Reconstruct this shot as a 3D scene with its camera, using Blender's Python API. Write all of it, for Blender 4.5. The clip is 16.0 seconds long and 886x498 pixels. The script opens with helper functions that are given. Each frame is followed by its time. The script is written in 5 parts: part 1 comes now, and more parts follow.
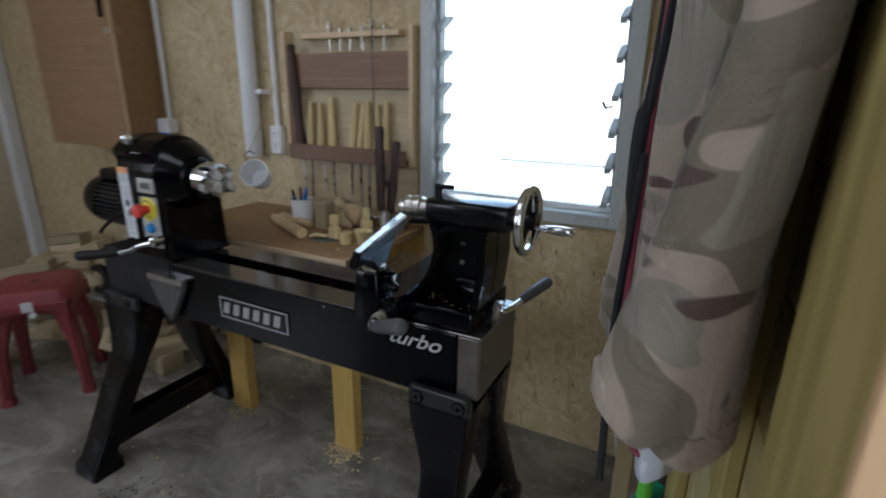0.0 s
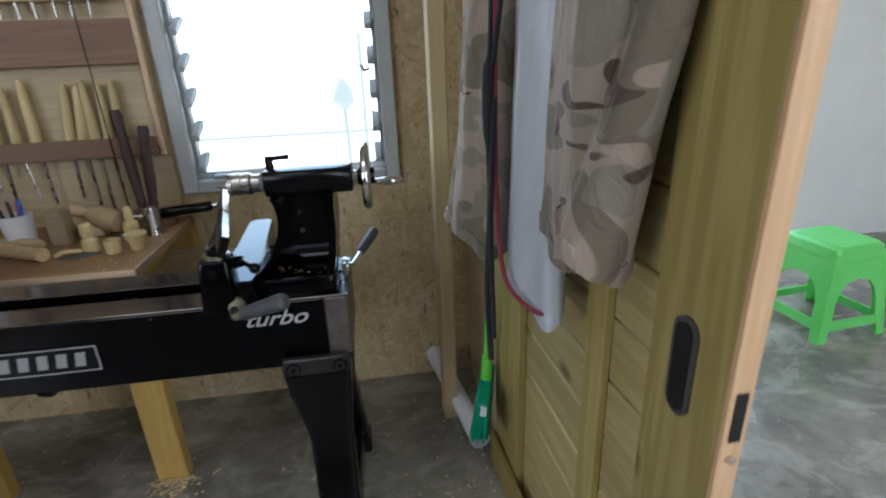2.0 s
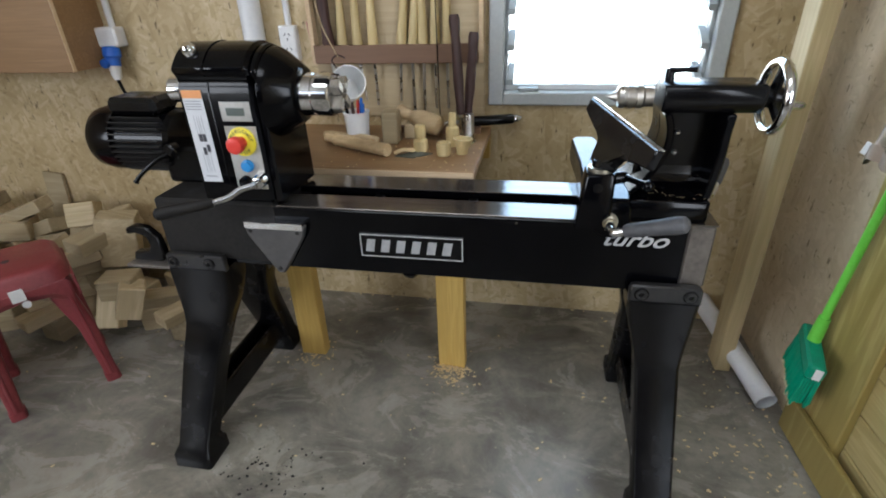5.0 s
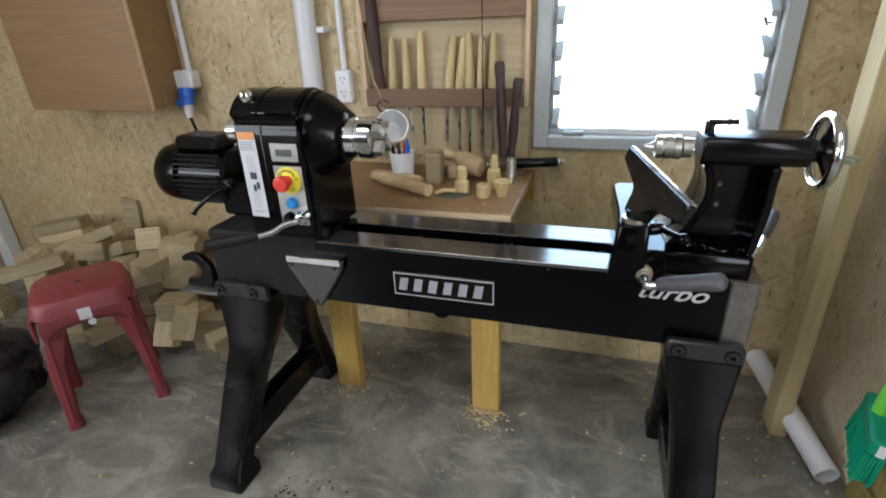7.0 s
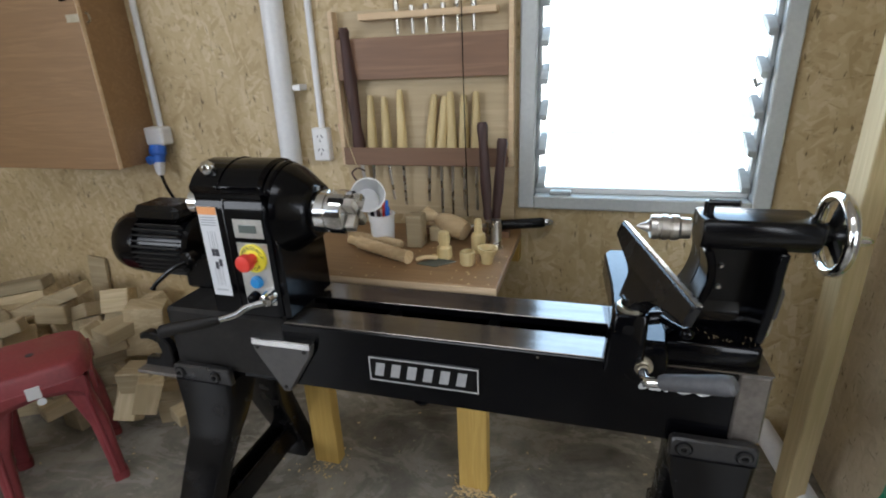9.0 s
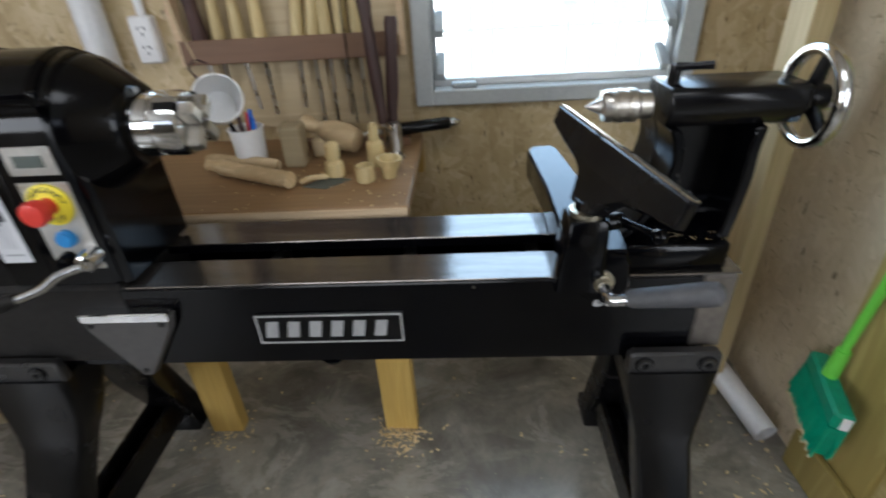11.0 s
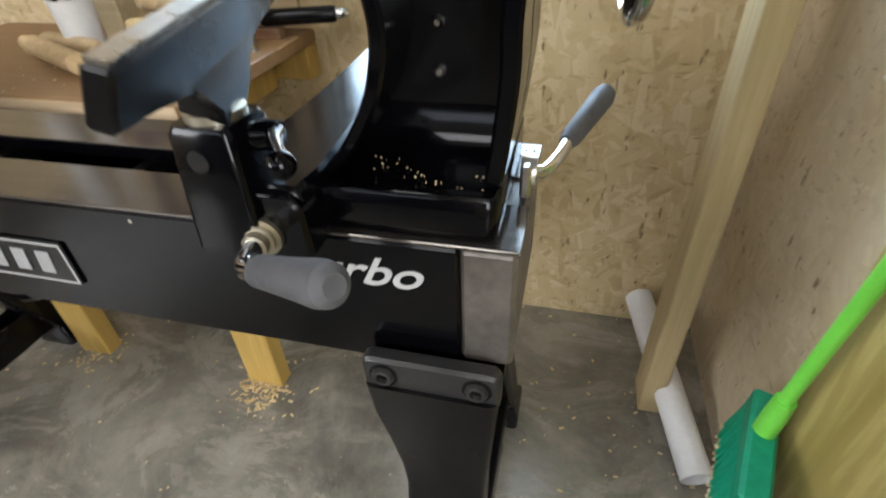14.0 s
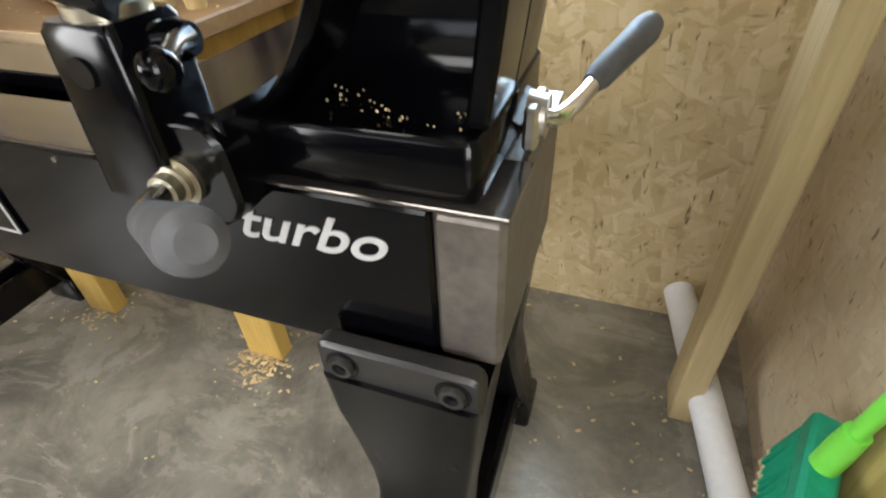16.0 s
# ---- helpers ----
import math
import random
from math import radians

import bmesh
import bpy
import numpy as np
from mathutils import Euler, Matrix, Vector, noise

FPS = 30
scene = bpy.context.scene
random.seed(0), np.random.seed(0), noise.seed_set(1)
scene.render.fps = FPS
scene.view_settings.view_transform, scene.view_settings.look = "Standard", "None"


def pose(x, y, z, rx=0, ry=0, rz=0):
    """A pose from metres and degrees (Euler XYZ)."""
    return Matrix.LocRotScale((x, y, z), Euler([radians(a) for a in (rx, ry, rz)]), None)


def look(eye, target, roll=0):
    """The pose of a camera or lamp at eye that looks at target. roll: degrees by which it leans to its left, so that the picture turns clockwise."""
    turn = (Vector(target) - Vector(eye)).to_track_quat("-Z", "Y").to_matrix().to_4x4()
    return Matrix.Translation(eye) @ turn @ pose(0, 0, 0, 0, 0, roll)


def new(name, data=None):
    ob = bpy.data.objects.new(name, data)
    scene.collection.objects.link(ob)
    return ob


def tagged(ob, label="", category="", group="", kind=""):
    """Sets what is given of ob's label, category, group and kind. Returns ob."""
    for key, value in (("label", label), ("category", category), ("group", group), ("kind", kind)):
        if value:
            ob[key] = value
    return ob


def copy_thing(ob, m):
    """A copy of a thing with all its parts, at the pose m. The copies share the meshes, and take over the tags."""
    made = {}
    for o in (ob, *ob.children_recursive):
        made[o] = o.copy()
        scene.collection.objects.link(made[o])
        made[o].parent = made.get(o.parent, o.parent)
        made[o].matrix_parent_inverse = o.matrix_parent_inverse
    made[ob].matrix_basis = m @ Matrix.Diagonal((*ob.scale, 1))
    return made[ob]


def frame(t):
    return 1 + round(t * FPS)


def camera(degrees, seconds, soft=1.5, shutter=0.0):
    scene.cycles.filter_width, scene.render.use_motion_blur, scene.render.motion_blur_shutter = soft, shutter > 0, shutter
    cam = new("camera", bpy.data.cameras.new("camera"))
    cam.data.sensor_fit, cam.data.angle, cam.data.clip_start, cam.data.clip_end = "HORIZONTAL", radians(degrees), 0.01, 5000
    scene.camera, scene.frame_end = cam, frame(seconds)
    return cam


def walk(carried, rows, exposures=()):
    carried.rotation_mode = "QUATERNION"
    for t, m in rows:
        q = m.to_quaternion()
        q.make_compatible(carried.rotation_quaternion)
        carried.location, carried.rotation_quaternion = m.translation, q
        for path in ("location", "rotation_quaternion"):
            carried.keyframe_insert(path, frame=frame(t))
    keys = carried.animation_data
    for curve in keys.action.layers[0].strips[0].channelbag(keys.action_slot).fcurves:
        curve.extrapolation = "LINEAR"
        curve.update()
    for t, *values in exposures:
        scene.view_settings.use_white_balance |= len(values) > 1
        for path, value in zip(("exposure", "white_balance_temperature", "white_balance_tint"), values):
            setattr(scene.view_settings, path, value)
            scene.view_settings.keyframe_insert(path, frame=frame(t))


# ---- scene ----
cam = camera(83.1, 16.0, 1.9, 0.5)
PATH = [
    (0, (1.283, 0.794, 1.249), (0.413, 2.488, 0.659), 0.8),
    (0.5, (1.189, 0.881, 1.277), (0.638, 2.664, 0.558), -2.4),
    (1, (1.092, 0.854, 1.274), (1.125, 2.718, 0.549), -0.8),
    (1.5, (1.019, 0.78, 1.248), (1.268, 2.626, 0.519), -1.6),
    (2, (1.008, 0.635, 1.246), (1.246, 2.487, 0.53), -2.4),
    (2.5, (0.923, 0.543, 1.254), (0.974, 2.387, 0.482), -2.0),
    (3, (0.75, 0.554, 1.256), (0.664, 2.389, 0.465), -1.8),
    (3.5, (0.619, 0.585, 1.247), (0.449, 2.38, 0.382), -1.9),
    (4, (0.545, 0.618, 1.231), (0.308, 2.363, 0.282), -1.1),
    (4.2, (0.53, 0.633, 1.228), (0.256, 2.365, 0.268), -1.4),
    (6.3, (0.537, 0.641, 1.233), (0.076, 2.377, 0.353), -2.5),
    (6.5, (0.553, 0.631, 1.238), (0.048, 2.362, 0.372), -2.7),
    (7, (0.582, 0.653, 1.252), (0.015, 2.386, 0.43), -2.4),
    (7.5, (0.607, 0.658, 1.285), (0.008, 2.41, 0.527), -1.8),
    (8, (0.645, 0.671, 1.309), (0.016, 2.453, 0.654), -2.4),
    (8.2, (0.653, 0.685, 1.317), (0.015, 2.464, 0.662), -2.9),
    (10.3, (0.393, 0.952, 1.249), (0.109, 2.708, 0.335), -2.9),
    (10.5, (0.411, 0.962, 1.231), (0.147, 2.698, 0.274), -3.7),
    (11, (0.489, 1.009, 1.214), (0.381, 2.723, 0.19), -3.5),
    (11.5, (0.555, 1.065, 1.182), (0.597, 2.719, 0.058), -3.0),
    (12, (0.587, 1.132, 1.179), (0.578, 2.808, 0.088), -2.7),
    (12.5, (0.681, 1.19, 1.15), (0.716, 2.823, -0.005), -2.9),
    (13, (0.762, 1.222, 1.139), (0.91, 2.868, 0.012), -2.0),
    (13.5, (0.871, 1.259, 1.091), (0.681, 2.893, -0.047), -3.9),
    (14, (0.948, 1.322, 1.027), (0.519, 2.868, -0.167), -2.8),
    (14.5, (0.955, 1.373, 0.966), (0.427, 2.851, -0.273), -4.1),
    (15, (0.969, 1.399, 0.934), (0.426, 2.836, -0.346), -4.0),
    (15.5, (0.984, 1.417, 0.928), (0.445, 2.846, -0.364), -3.6),
    (16, (0.975, 1.418, 0.946), (0.408, 2.872, -0.305), -3.0),
]
walk(cam, [(t, look(eye, target, roll)) for t, eye, target, roll in PATH],
     [(0.0, -1.35, 5500, 10), (0.5, -1.42, 5600, 10), (1.0, -1.47, 5600, 10), (2.0, -1.14, 5650, 10), (3.0, -1.02, 5700, 10), (4.0, -0.64, 5750, 10), (6.5, -0.42, 5850, 10), (8.0, -0.45, 5850, 10), (10.5, -0.78, 5850, 10), (12.0, -0.27, 5980, 10), (13.5, 0.08, 6150, 10), (14.5, 0.22, 6250, 10), (16.0, 0.42, 6400, 10)])

# ---- world and light ----
world = bpy.data.worlds.new("sky")
scene.world = world
world.use_nodes = True
wn = world.node_tree.nodes
sky = wn.new("ShaderNodeTexSky")
sky.sky_type = "NISHITA"
sky.sun_disc = False
sky.sun_elevation, sky.sun_rotation = radians(62), radians(200)
wn["Background"].inputs["Strength"].default_value = 0.12
world.node_tree.links.new(sky.outputs["Color"], wn["Background"].inputs["Color"])

sun = new("sun", bpy.data.lights.new("sun", "SUN"))
sun.data.energy, sun.data.angle, sun.data.color = 2.5, radians(0.6), (1.0, 0.95, 0.87)
sun.rotation_euler = (radians(28), 0, radians(-20))


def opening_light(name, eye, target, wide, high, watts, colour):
    """Area lamp for sky light at an opening; some openings are added, unseen."""
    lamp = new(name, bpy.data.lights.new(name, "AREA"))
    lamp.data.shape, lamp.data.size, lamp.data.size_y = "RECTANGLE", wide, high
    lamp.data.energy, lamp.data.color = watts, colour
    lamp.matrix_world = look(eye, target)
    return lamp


opening_light("window_sky", (0.72, 3.0, 2.35), (0.72, 2.0, 0.7), 1.3, 0.8, 16, (0.90, 0.96, 1.0))
# Added fill from an unseen west opening; the post's shadow gives its side.
opening_light("west_fill", (-2.66, -1.0, 1.62), (1.3, 1.9, 0.95), 1.9, 1.1, 92, (1.0, 0.985, 0.965))
# Added fill from an unseen high opening in the south wall.
opening_light("front_fill", (-0.9, -2.14, 2.30), (-0.5, 2.4, 0.7), 3.2, 0.62, 15, (0.98, 0.985, 1.0))
# Added overhead fill; no roof light is in view.
opening_light("roof_fill", (-0.05, 0.45, 2.79), (-0.05, 0.46, 0.0), 1.5, 0.7, 30, (1.0, 0.985, 0.96))
# Added lamp in the next room's unseen open side, brightening its walls.
opening_light("next_room_fill", (2.6, -1.15, 1.6), (3.2, 3.4, 0.9), 2.2, 1.6, 135, (1.0, 0.99, 0.97))
opening_light("garden_daylight", (2.8, 3.50, 1.2), (2.2, 0.5, 0.3), 1.4, 1.9, 24, (0.9, 0.97, 1.0))

# ---- materials ----
def material(name):
    m = bpy.data.materials.new(name)
    m.use_nodes = True
    nt = m.node_tree
    return m, nt, nt.nodes["Principled BSDF"]


def put(nt, kind, **values):
    node = nt.nodes.new(kind)
    for key, value in values.items():
        node.inputs[key.replace("_", " ")].default_value = value
    return node


def coords(nt, stretch=(1, 1, 1), turn=(0, 0, 0)):
    tc = nt.nodes.new("ShaderNodeTexCoord")
    mp = nt.nodes.new("ShaderNodeMapping")
    mp.inputs["Scale"].default_value = stretch
    mp.inputs["Rotation"].default_value = turn
    nt.links.new(tc.outputs["Object"], mp.inputs["Vector"])
    return mp.outputs["Vector"]


def ramp(nt, fac, stops, ease="LINEAR"):
    node = nt.nodes.new("ShaderNodeValToRGB")
    node.color_ramp.interpolation = ease
    el = node.color_ramp.elements
    while len(el) < len(stops):
        el.new(0.5)
    for e, (p, c) in zip(el, stops):
        e.position = p
        e.color = (*c, 1) if len(c) == 3 else (c[0], c[0], c[0], 1)
    nt.links.new(fac, node.inputs["Fac"])
    return node.outputs["Color"]


def mix(nt, fac, a, b, blend="MIX"):
    node = nt.nodes.new("ShaderNodeMix")
    node.data_type, node.blend_type = "RGBA", blend
    if isinstance(fac, float):
        node.inputs["Factor"].default_value = fac
    else:
        nt.links.new(fac, node.inputs["Factor"])
    for key, v in ((6, a), (7, b)):
        if isinstance(v, tuple):
            node.inputs[key].default_value = (*v, 1)
        else:
            nt.links.new(v, node.inputs[key])
    return node.outputs[2]


def bump(nt, bsdf, height, strength, distance=0.002):
    node = nt.nodes.new("ShaderNodeBump")
    node.inputs["Strength"].default_value, node.inputs["Distance"].default_value = strength, distance
    nt.links.new(height, node.inputs["Height"])
    nt.links.new(node.outputs["Normal"], bsdf.inputs["Normal"])


def noise_tex(nt, vec, scale, detail=4.0, rough=0.55, distort=0.0):
    node = put(nt, "ShaderNodeTexNoise", Scale=scale, Detail=detail, Roughness=rough, Distortion=distort)
    nt.links.new(vec, node.inputs["Vector"])
    return node.outputs["Fac"]


def surface(name, dark, light, scale=12.0, rough=(0.4, 0.6), metal=0.0, fine=90.0, stretch=(1, 1, 1), relief=0.15, coat=0.0, shine=0.5):
    """A plain surface with broad stains, fine grain and uneven gloss."""
    m, nt, b = material(name)
    v = coords(nt, stretch)
    broad, grain = noise_tex(nt, v, scale), noise_tex(nt, v, fine, 3.0)
    both = mix(nt, 0.4, broad, grain)
    nt.links.new(ramp(nt, both, [(0.3, dark), (0.7, light)]), b.inputs["Base Color"])
    nt.links.new(ramp(nt, broad, [(0.3, (rough[0],)), (0.7, (rough[1],))]), b.inputs["Roughness"])
    b.inputs["Metallic"].default_value = metal
    b.inputs["Coat Weight"].default_value, b.inputs["Specular IOR Level"].default_value = coat, shine
    if relief:
        bump(nt, b, grain, relief, 0.001)
    return m


def strand_board(name, turn, bleach=0.0):
    """Oriented strand board: short flat strands laid crosswise, pressed and varnished."""
    m, nt, b = material(name)
    cols = []
    for length, width, ang in ((0.085, 0.017, 0.45), (0.10, 0.019, 1.45), (0.075, 0.016, 2.45)):
        tc = nt.nodes.new("ShaderNodeTexCoord")
        lay = nt.nodes.new("ShaderNodeMapping")
        lay.vector_type = "TEXTURE"
        lay.inputs["Scale"].default_value = (length, length, width)
        lay.inputs["Rotation"].default_value = (0, ang, turn)
        nt.links.new(tc.outputs["Object"], lay.inputs["Vector"])
        v = lay.outputs["Vector"]
        vo = nt.nodes.new("ShaderNodeTexVoronoi")
        vo.inputs["Scale"].default_value = 1.0
        vo.inputs["Randomness"].default_value = 1.0
        wob = nt.nodes.new("ShaderNodeTexNoise")
        wob.inputs["Scale"].default_value = 0.7
        nt.links.new(v, wob.inputs["Vector"])
        add = nt.nodes.new("ShaderNodeVectorMath")
        add.operation = "MULTIPLY_ADD"
        add.inputs[1].default_value = (0.7, 0.7, 0.7)
        nt.links.new(wob.outputs["Color"], add.inputs[0])
        nt.links.new(v, add.inputs[2])
        nt.links.new(add.outputs[0], vo.inputs["Vector"])
        sep = nt.nodes.new("ShaderNodeSeparateColor")
        nt.links.new(vo.outputs["Color"], sep.inputs["Color"])
        cols.append(sep.outputs[0])
    v = coords(nt)
    pick = noise_tex(nt, v, 26.0, 2.0)
    a = mix(nt, ramp(nt, pick, [(0.44, (0,)), (0.5, (1,))]), cols[0], cols[1])
    a = mix(nt, ramp(nt, noise_tex(nt, v, 19.0, 2.0), [(0.52, (0,)), (0.58, (1,))]), a, cols[2])
    tone = ramp(nt, a, [(0.0, (0.425, 0.325, 0.168)), (0.2, (0.485, 0.38, 0.207)), (0.65, (0.532, 0.427, 0.25)), (1.0, (0.605, 0.50, 0.32))])
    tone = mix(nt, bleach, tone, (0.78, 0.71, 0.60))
    fleck = ramp(nt, noise_tex(nt, coords(nt, (60, 60, 17), (0, 0.4, turn)), 1.3, 3.0), [(0.29, (0.36, 0.33, 0.28)), (0.35, (1, 1, 1))])
    cross = ramp(nt, noise_tex(nt, coords(nt, (15, 15, 52), (0, 0.5, turn)), 1.5, 3.0), [(0.26, (0.6, 0.57, 0.5)), (0.36, (1, 1, 1))])
    fleck = mix(nt, 1.0, fleck, cross, "MULTIPLY")
    stain = ramp(nt, noise_tex(nt, v, 2.3, 5.0, 0.6), [(0.3, (0.78, 0.73, 0.64)), (0.65, (1.04, 1.04, 1.05))])
    col = mix(nt, 1.0, mix(nt, 1.0, tone, fleck, "MULTIPLY"), stain, "MULTIPLY")
    nt.links.new(col, b.inputs["Base Color"])
    b.inputs["Roughness"].default_value = 0.58
    bump(nt, b, a, 0.12, 0.001)
    return m


def timber(name, dark, light, along="z", scale=1.0, rough=0.55, knots=True, vary=0.12):
    """Sawn softwood with growth bands along one axis, a few knots, and pieces that differ."""
    m, nt, b = material(name)
    s = {"x": (0.9, 14, 14), "y": (14, 0.9, 14), "z": (14, 14, 0.9)}[along]
    v = coords(nt, tuple(c * scale for c in s))
    info = nt.nodes.new("ShaderNodeObjectInfo")
    off = nt.nodes.new("ShaderNodeVectorMath")
    off.operation = "MULTIPLY_ADD"
    off.inputs[1].default_value = (37, 53, 71)
    comb = nt.nodes.new("ShaderNodeCombineXYZ")
    for i in range(3):
        nt.links.new(info.outputs["Random"], comb.inputs[i])
    nt.links.new(comb.outputs[0], off.inputs[0])
    nt.links.new(v, off.inputs[2])
    v = off.outputs[0]
    band = noise_tex(nt, v, 1.1, 5.0, 0.6, 0.6)
    wave = nt.nodes.new("ShaderNodeMath")
    wave.operation = "SINE"
    mul = nt.nodes.new("ShaderNodeMath")
    mul.operation = "MULTIPLY"
    mul.inputs[1].default_value = 34.0
    nt.links.new(band, mul.inputs[0])
    nt.links.new(mul.outputs[0], wave.inputs[0])
    grain = noise_tex(nt, v, 7.0, 3.0)
    tone = mix(nt, ramp(nt, wave.outputs[0], [(0.0, (0.25,)), (1.0, (0.75,))]), dark, light)
    tone = mix(nt, ramp(nt, grain, [(0.35, (0.35,)), (0.7, (0,))]), tone, tuple(c * 0.72 for c in dark))
    if knots:
        vo = put(nt, "ShaderNodeTexVoronoi", Scale=1.0, Randomness=1.0)
        nt.links.new(coords(nt, {"x": (3, 6, 6), "y": (6, 3, 6), "z": (6, 6, 3)}[along]), vo.inputs["Vector"])
        k = ramp(nt, vo.outputs["Distance"], [(0.07, (1,)), (0.14, (0,))])
        tone = mix(nt, k, tone, (0.085, 0.045, 0.016))
    hue = nt.nodes.new("ShaderNodeHueSaturation")
    rng = nt.nodes.new("ShaderNodeMapRange")
    rng.inputs["To Min"].default_value, rng.inputs["To Max"].default_value = 1 - vary, 1 + vary
    nt.links.new(info.outputs["Random"], rng.inputs["Value"])
    nt.links.new(rng.outputs[0], hue.inputs["Value"])
    nt.links.new(tone, hue.inputs["Color"])
    nt.links.new(hue.outputs["Color"], b.inputs["Base Color"])
    b.inputs["Roughness"].default_value = rough
    bump(nt, b, grain, 0.2, 0.001)
    return m


def concrete(name):
    """Trowelled concrete: grey swirls, pale patches, dark spots, half polished."""
    m, nt, b = material(name)
    v = coords(nt)
    cloud = noise_tex(nt, v, 2.6, 9.0, 0.66, 0.5)
    fine = noise_tex(nt, v, 24.0, 6.0, 0.65, 0.4)
    swirl = noise_tex(nt, coords(nt, (1.5, 2.4, 1), (0, 0, 0.6)), 2.2, 9.0, 0.7, 0.9)
    tone = ramp(nt, cloud, [(0.32, (0.080, 0.074, 0.062)), (0.48, (0.168, 0.155, 0.130)), (0.66, (0.335, 0.31, 0.258))])
    tone = mix(nt, ramp(nt, swirl, [(0.42, (0,)), (0.70, (0.72,))]), tone, (0.40, 0.372, 0.308))
    tone = mix(nt, ramp(nt, fine, [(0.3, (0.45,)), (0.5, (0,))]), tone, (0.12, 0.115, 0.10))
    speck = ramp(nt, noise_tex(nt, v, 60.0, 2.0), [(0.70, (0,)), (0.74, (0.6,))])
    tone = mix(nt, speck, tone, (0.5, 0.45, 0.33))
    nt.links.new(tone, b.inputs["Base Color"])
    nt.links.new(ramp(nt, swirl, [(0.3, (0.15,)), (0.7, (0.36,))]), b.inputs["Roughness"])
    bump(nt, b, fine, 0.06, 0.002)
    return m


def camouflage(name):
    """Desert camouflage cloth: sand with soft brown-olive patches and a few dark streaks."""
    m, nt, b = material(name)
    patch = noise_tex(nt, coords(nt, (1, 1, 1.35), (0.3, 0.4, 0.2)), 6.5, 1.2, 0.4, 0.7)
    other = noise_tex(nt, coords(nt, (1.1, 1.1, 1.5), (0.6, 0.2, 1.1)), 7.5, 1.2, 0.4, 0.8)
    streak = noise_tex(nt, coords(nt, (1, 1, 2.6), (0.35, 0.25, 0.7)), 7.0, 1.5, 0.4, 0.9)
    tone = mix(nt, ramp(nt, patch, [(0.51, (0,)), (0.52, (1,))]), (0.295, 0.235, 0.182), (0.150, 0.122, 0.083))
    tone = mix(nt, ramp(nt, other, [(0.585, (0,)), (0.595, (1,))]), tone, (0.205, 0.178, 0.132))
    tone = mix(nt, ramp(nt, streak, [(0.645, (0,)), (0.655, (1,))]), tone, (0.070, 0.043, 0.029))
    fade = ramp(nt, noise_tex(nt, coords(nt), 3.0, 3.0), [(0.3, (0.84, 0.83, 0.82)), (0.65, (1.05, 1.05, 1.05))])
    nt.links.new(mix(nt, 1.0, tone, fade, "MULTIPLY"), b.inputs["Base Color"])
    b.inputs["Roughness"].default_value = 0.85
    b.inputs["Sheen Weight"].default_value = 0.12
    crease = noise_tex(nt, coords(nt, (1, 1, 0.55)), 15.0, 4.0, 0.55, 1.4)
    bump(nt, b, mix(nt, 0.05, crease, noise_tex(nt, coords(nt), 420.0, 1.0)), 0.85, 0.016)
    return m


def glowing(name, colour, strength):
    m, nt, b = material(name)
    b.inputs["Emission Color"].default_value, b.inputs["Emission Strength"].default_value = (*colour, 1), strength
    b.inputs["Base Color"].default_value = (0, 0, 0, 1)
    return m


def pane_glass(name):
    m, nt, b = material(name)
    clear, gloss, both = nt.nodes.new("ShaderNodeBsdfTransparent"), nt.nodes.new("ShaderNodeBsdfGlossy"), nt.nodes.new("ShaderNodeMixShader")
    clear.inputs["Color"].default_value = (0.96, 0.98, 0.97, 1)
    gloss.inputs["Roughness"].default_value = 0.02
    both.inputs[0].default_value = 0.025
    nt.links.new(clear.outputs[0], both.inputs[1])
    nt.links.new(gloss.outputs[0], both.inputs[2])
    nt.links.new(both.outputs[0], nt.nodes["Material Output"].inputs["Surface"])
    return m


OSB_BACK = strand_board("strand_board_back", 0.0)
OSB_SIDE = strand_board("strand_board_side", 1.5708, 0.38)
CONCRETE = concrete("trowelled_concrete")
# Dark colour for the unseen south wall, so the enamel mirrors little.
DARK_UNSEEN = surface("dark_unseen_wall", (0.035, 0.028, 0.02), (0.075, 0.058, 0.04), 5, (0.6, 0.8))
WHITE_WALL = surface("white_plaster", (0.74, 0.73, 0.70), (0.82, 0.81, 0.79), 4, (0.7, 0.85))
CEILING = surface("ceiling_sheet", (0.68, 0.67, 0.63), (0.76, 0.75, 0.72), 5, (0.7, 0.85))
BLACK = surface("black_gloss_enamel", (0.0008, 0.0008, 0.0012), (0.0020, 0.0020, 0.0028), 9, (0.10, 0.20), shine=0.20, relief=0.03)
BLACK_CAST = surface("black_cast_enamel", (0.0022, 0.0022, 0.0026), (0.0060, 0.0056, 0.0060), 14, (0.16, 0.30), relief=0.14, shine=0.26)
BLACK_DUSTY = surface("dusty_black_enamel", (0.009, 0.0085, 0.0085), (0.026, 0.024, 0.022), 18, (0.4, 0.65), relief=0.15, shine=0.2)
STEEL_WAY = surface("ground_steel", (0.105, 0.094, 0.084), (0.21, 0.19, 0.172), 5, (0.09, 0.17), metal=0.85, fine=160, stretch=(0.6, 8, 8), relief=0.05)
STEEL_BARE = surface("bare_cast_end", (0.11, 0.097, 0.086), (0.23, 0.205, 0.18), 10, (0.35, 0.55), metal=0.6, relief=0.2)
CHROME = surface("chrome", (0.62, 0.62, 0.62), (0.78, 0.78, 0.78), 10, (0.07, 0.16), metal=1.0, relief=0.0)
CHROME_DULL = surface("dull_nickel", (0.40, 0.38, 0.34), (0.62, 0.59, 0.54), 25, (0.2, 0.4), metal=1.0, relief=0.05)
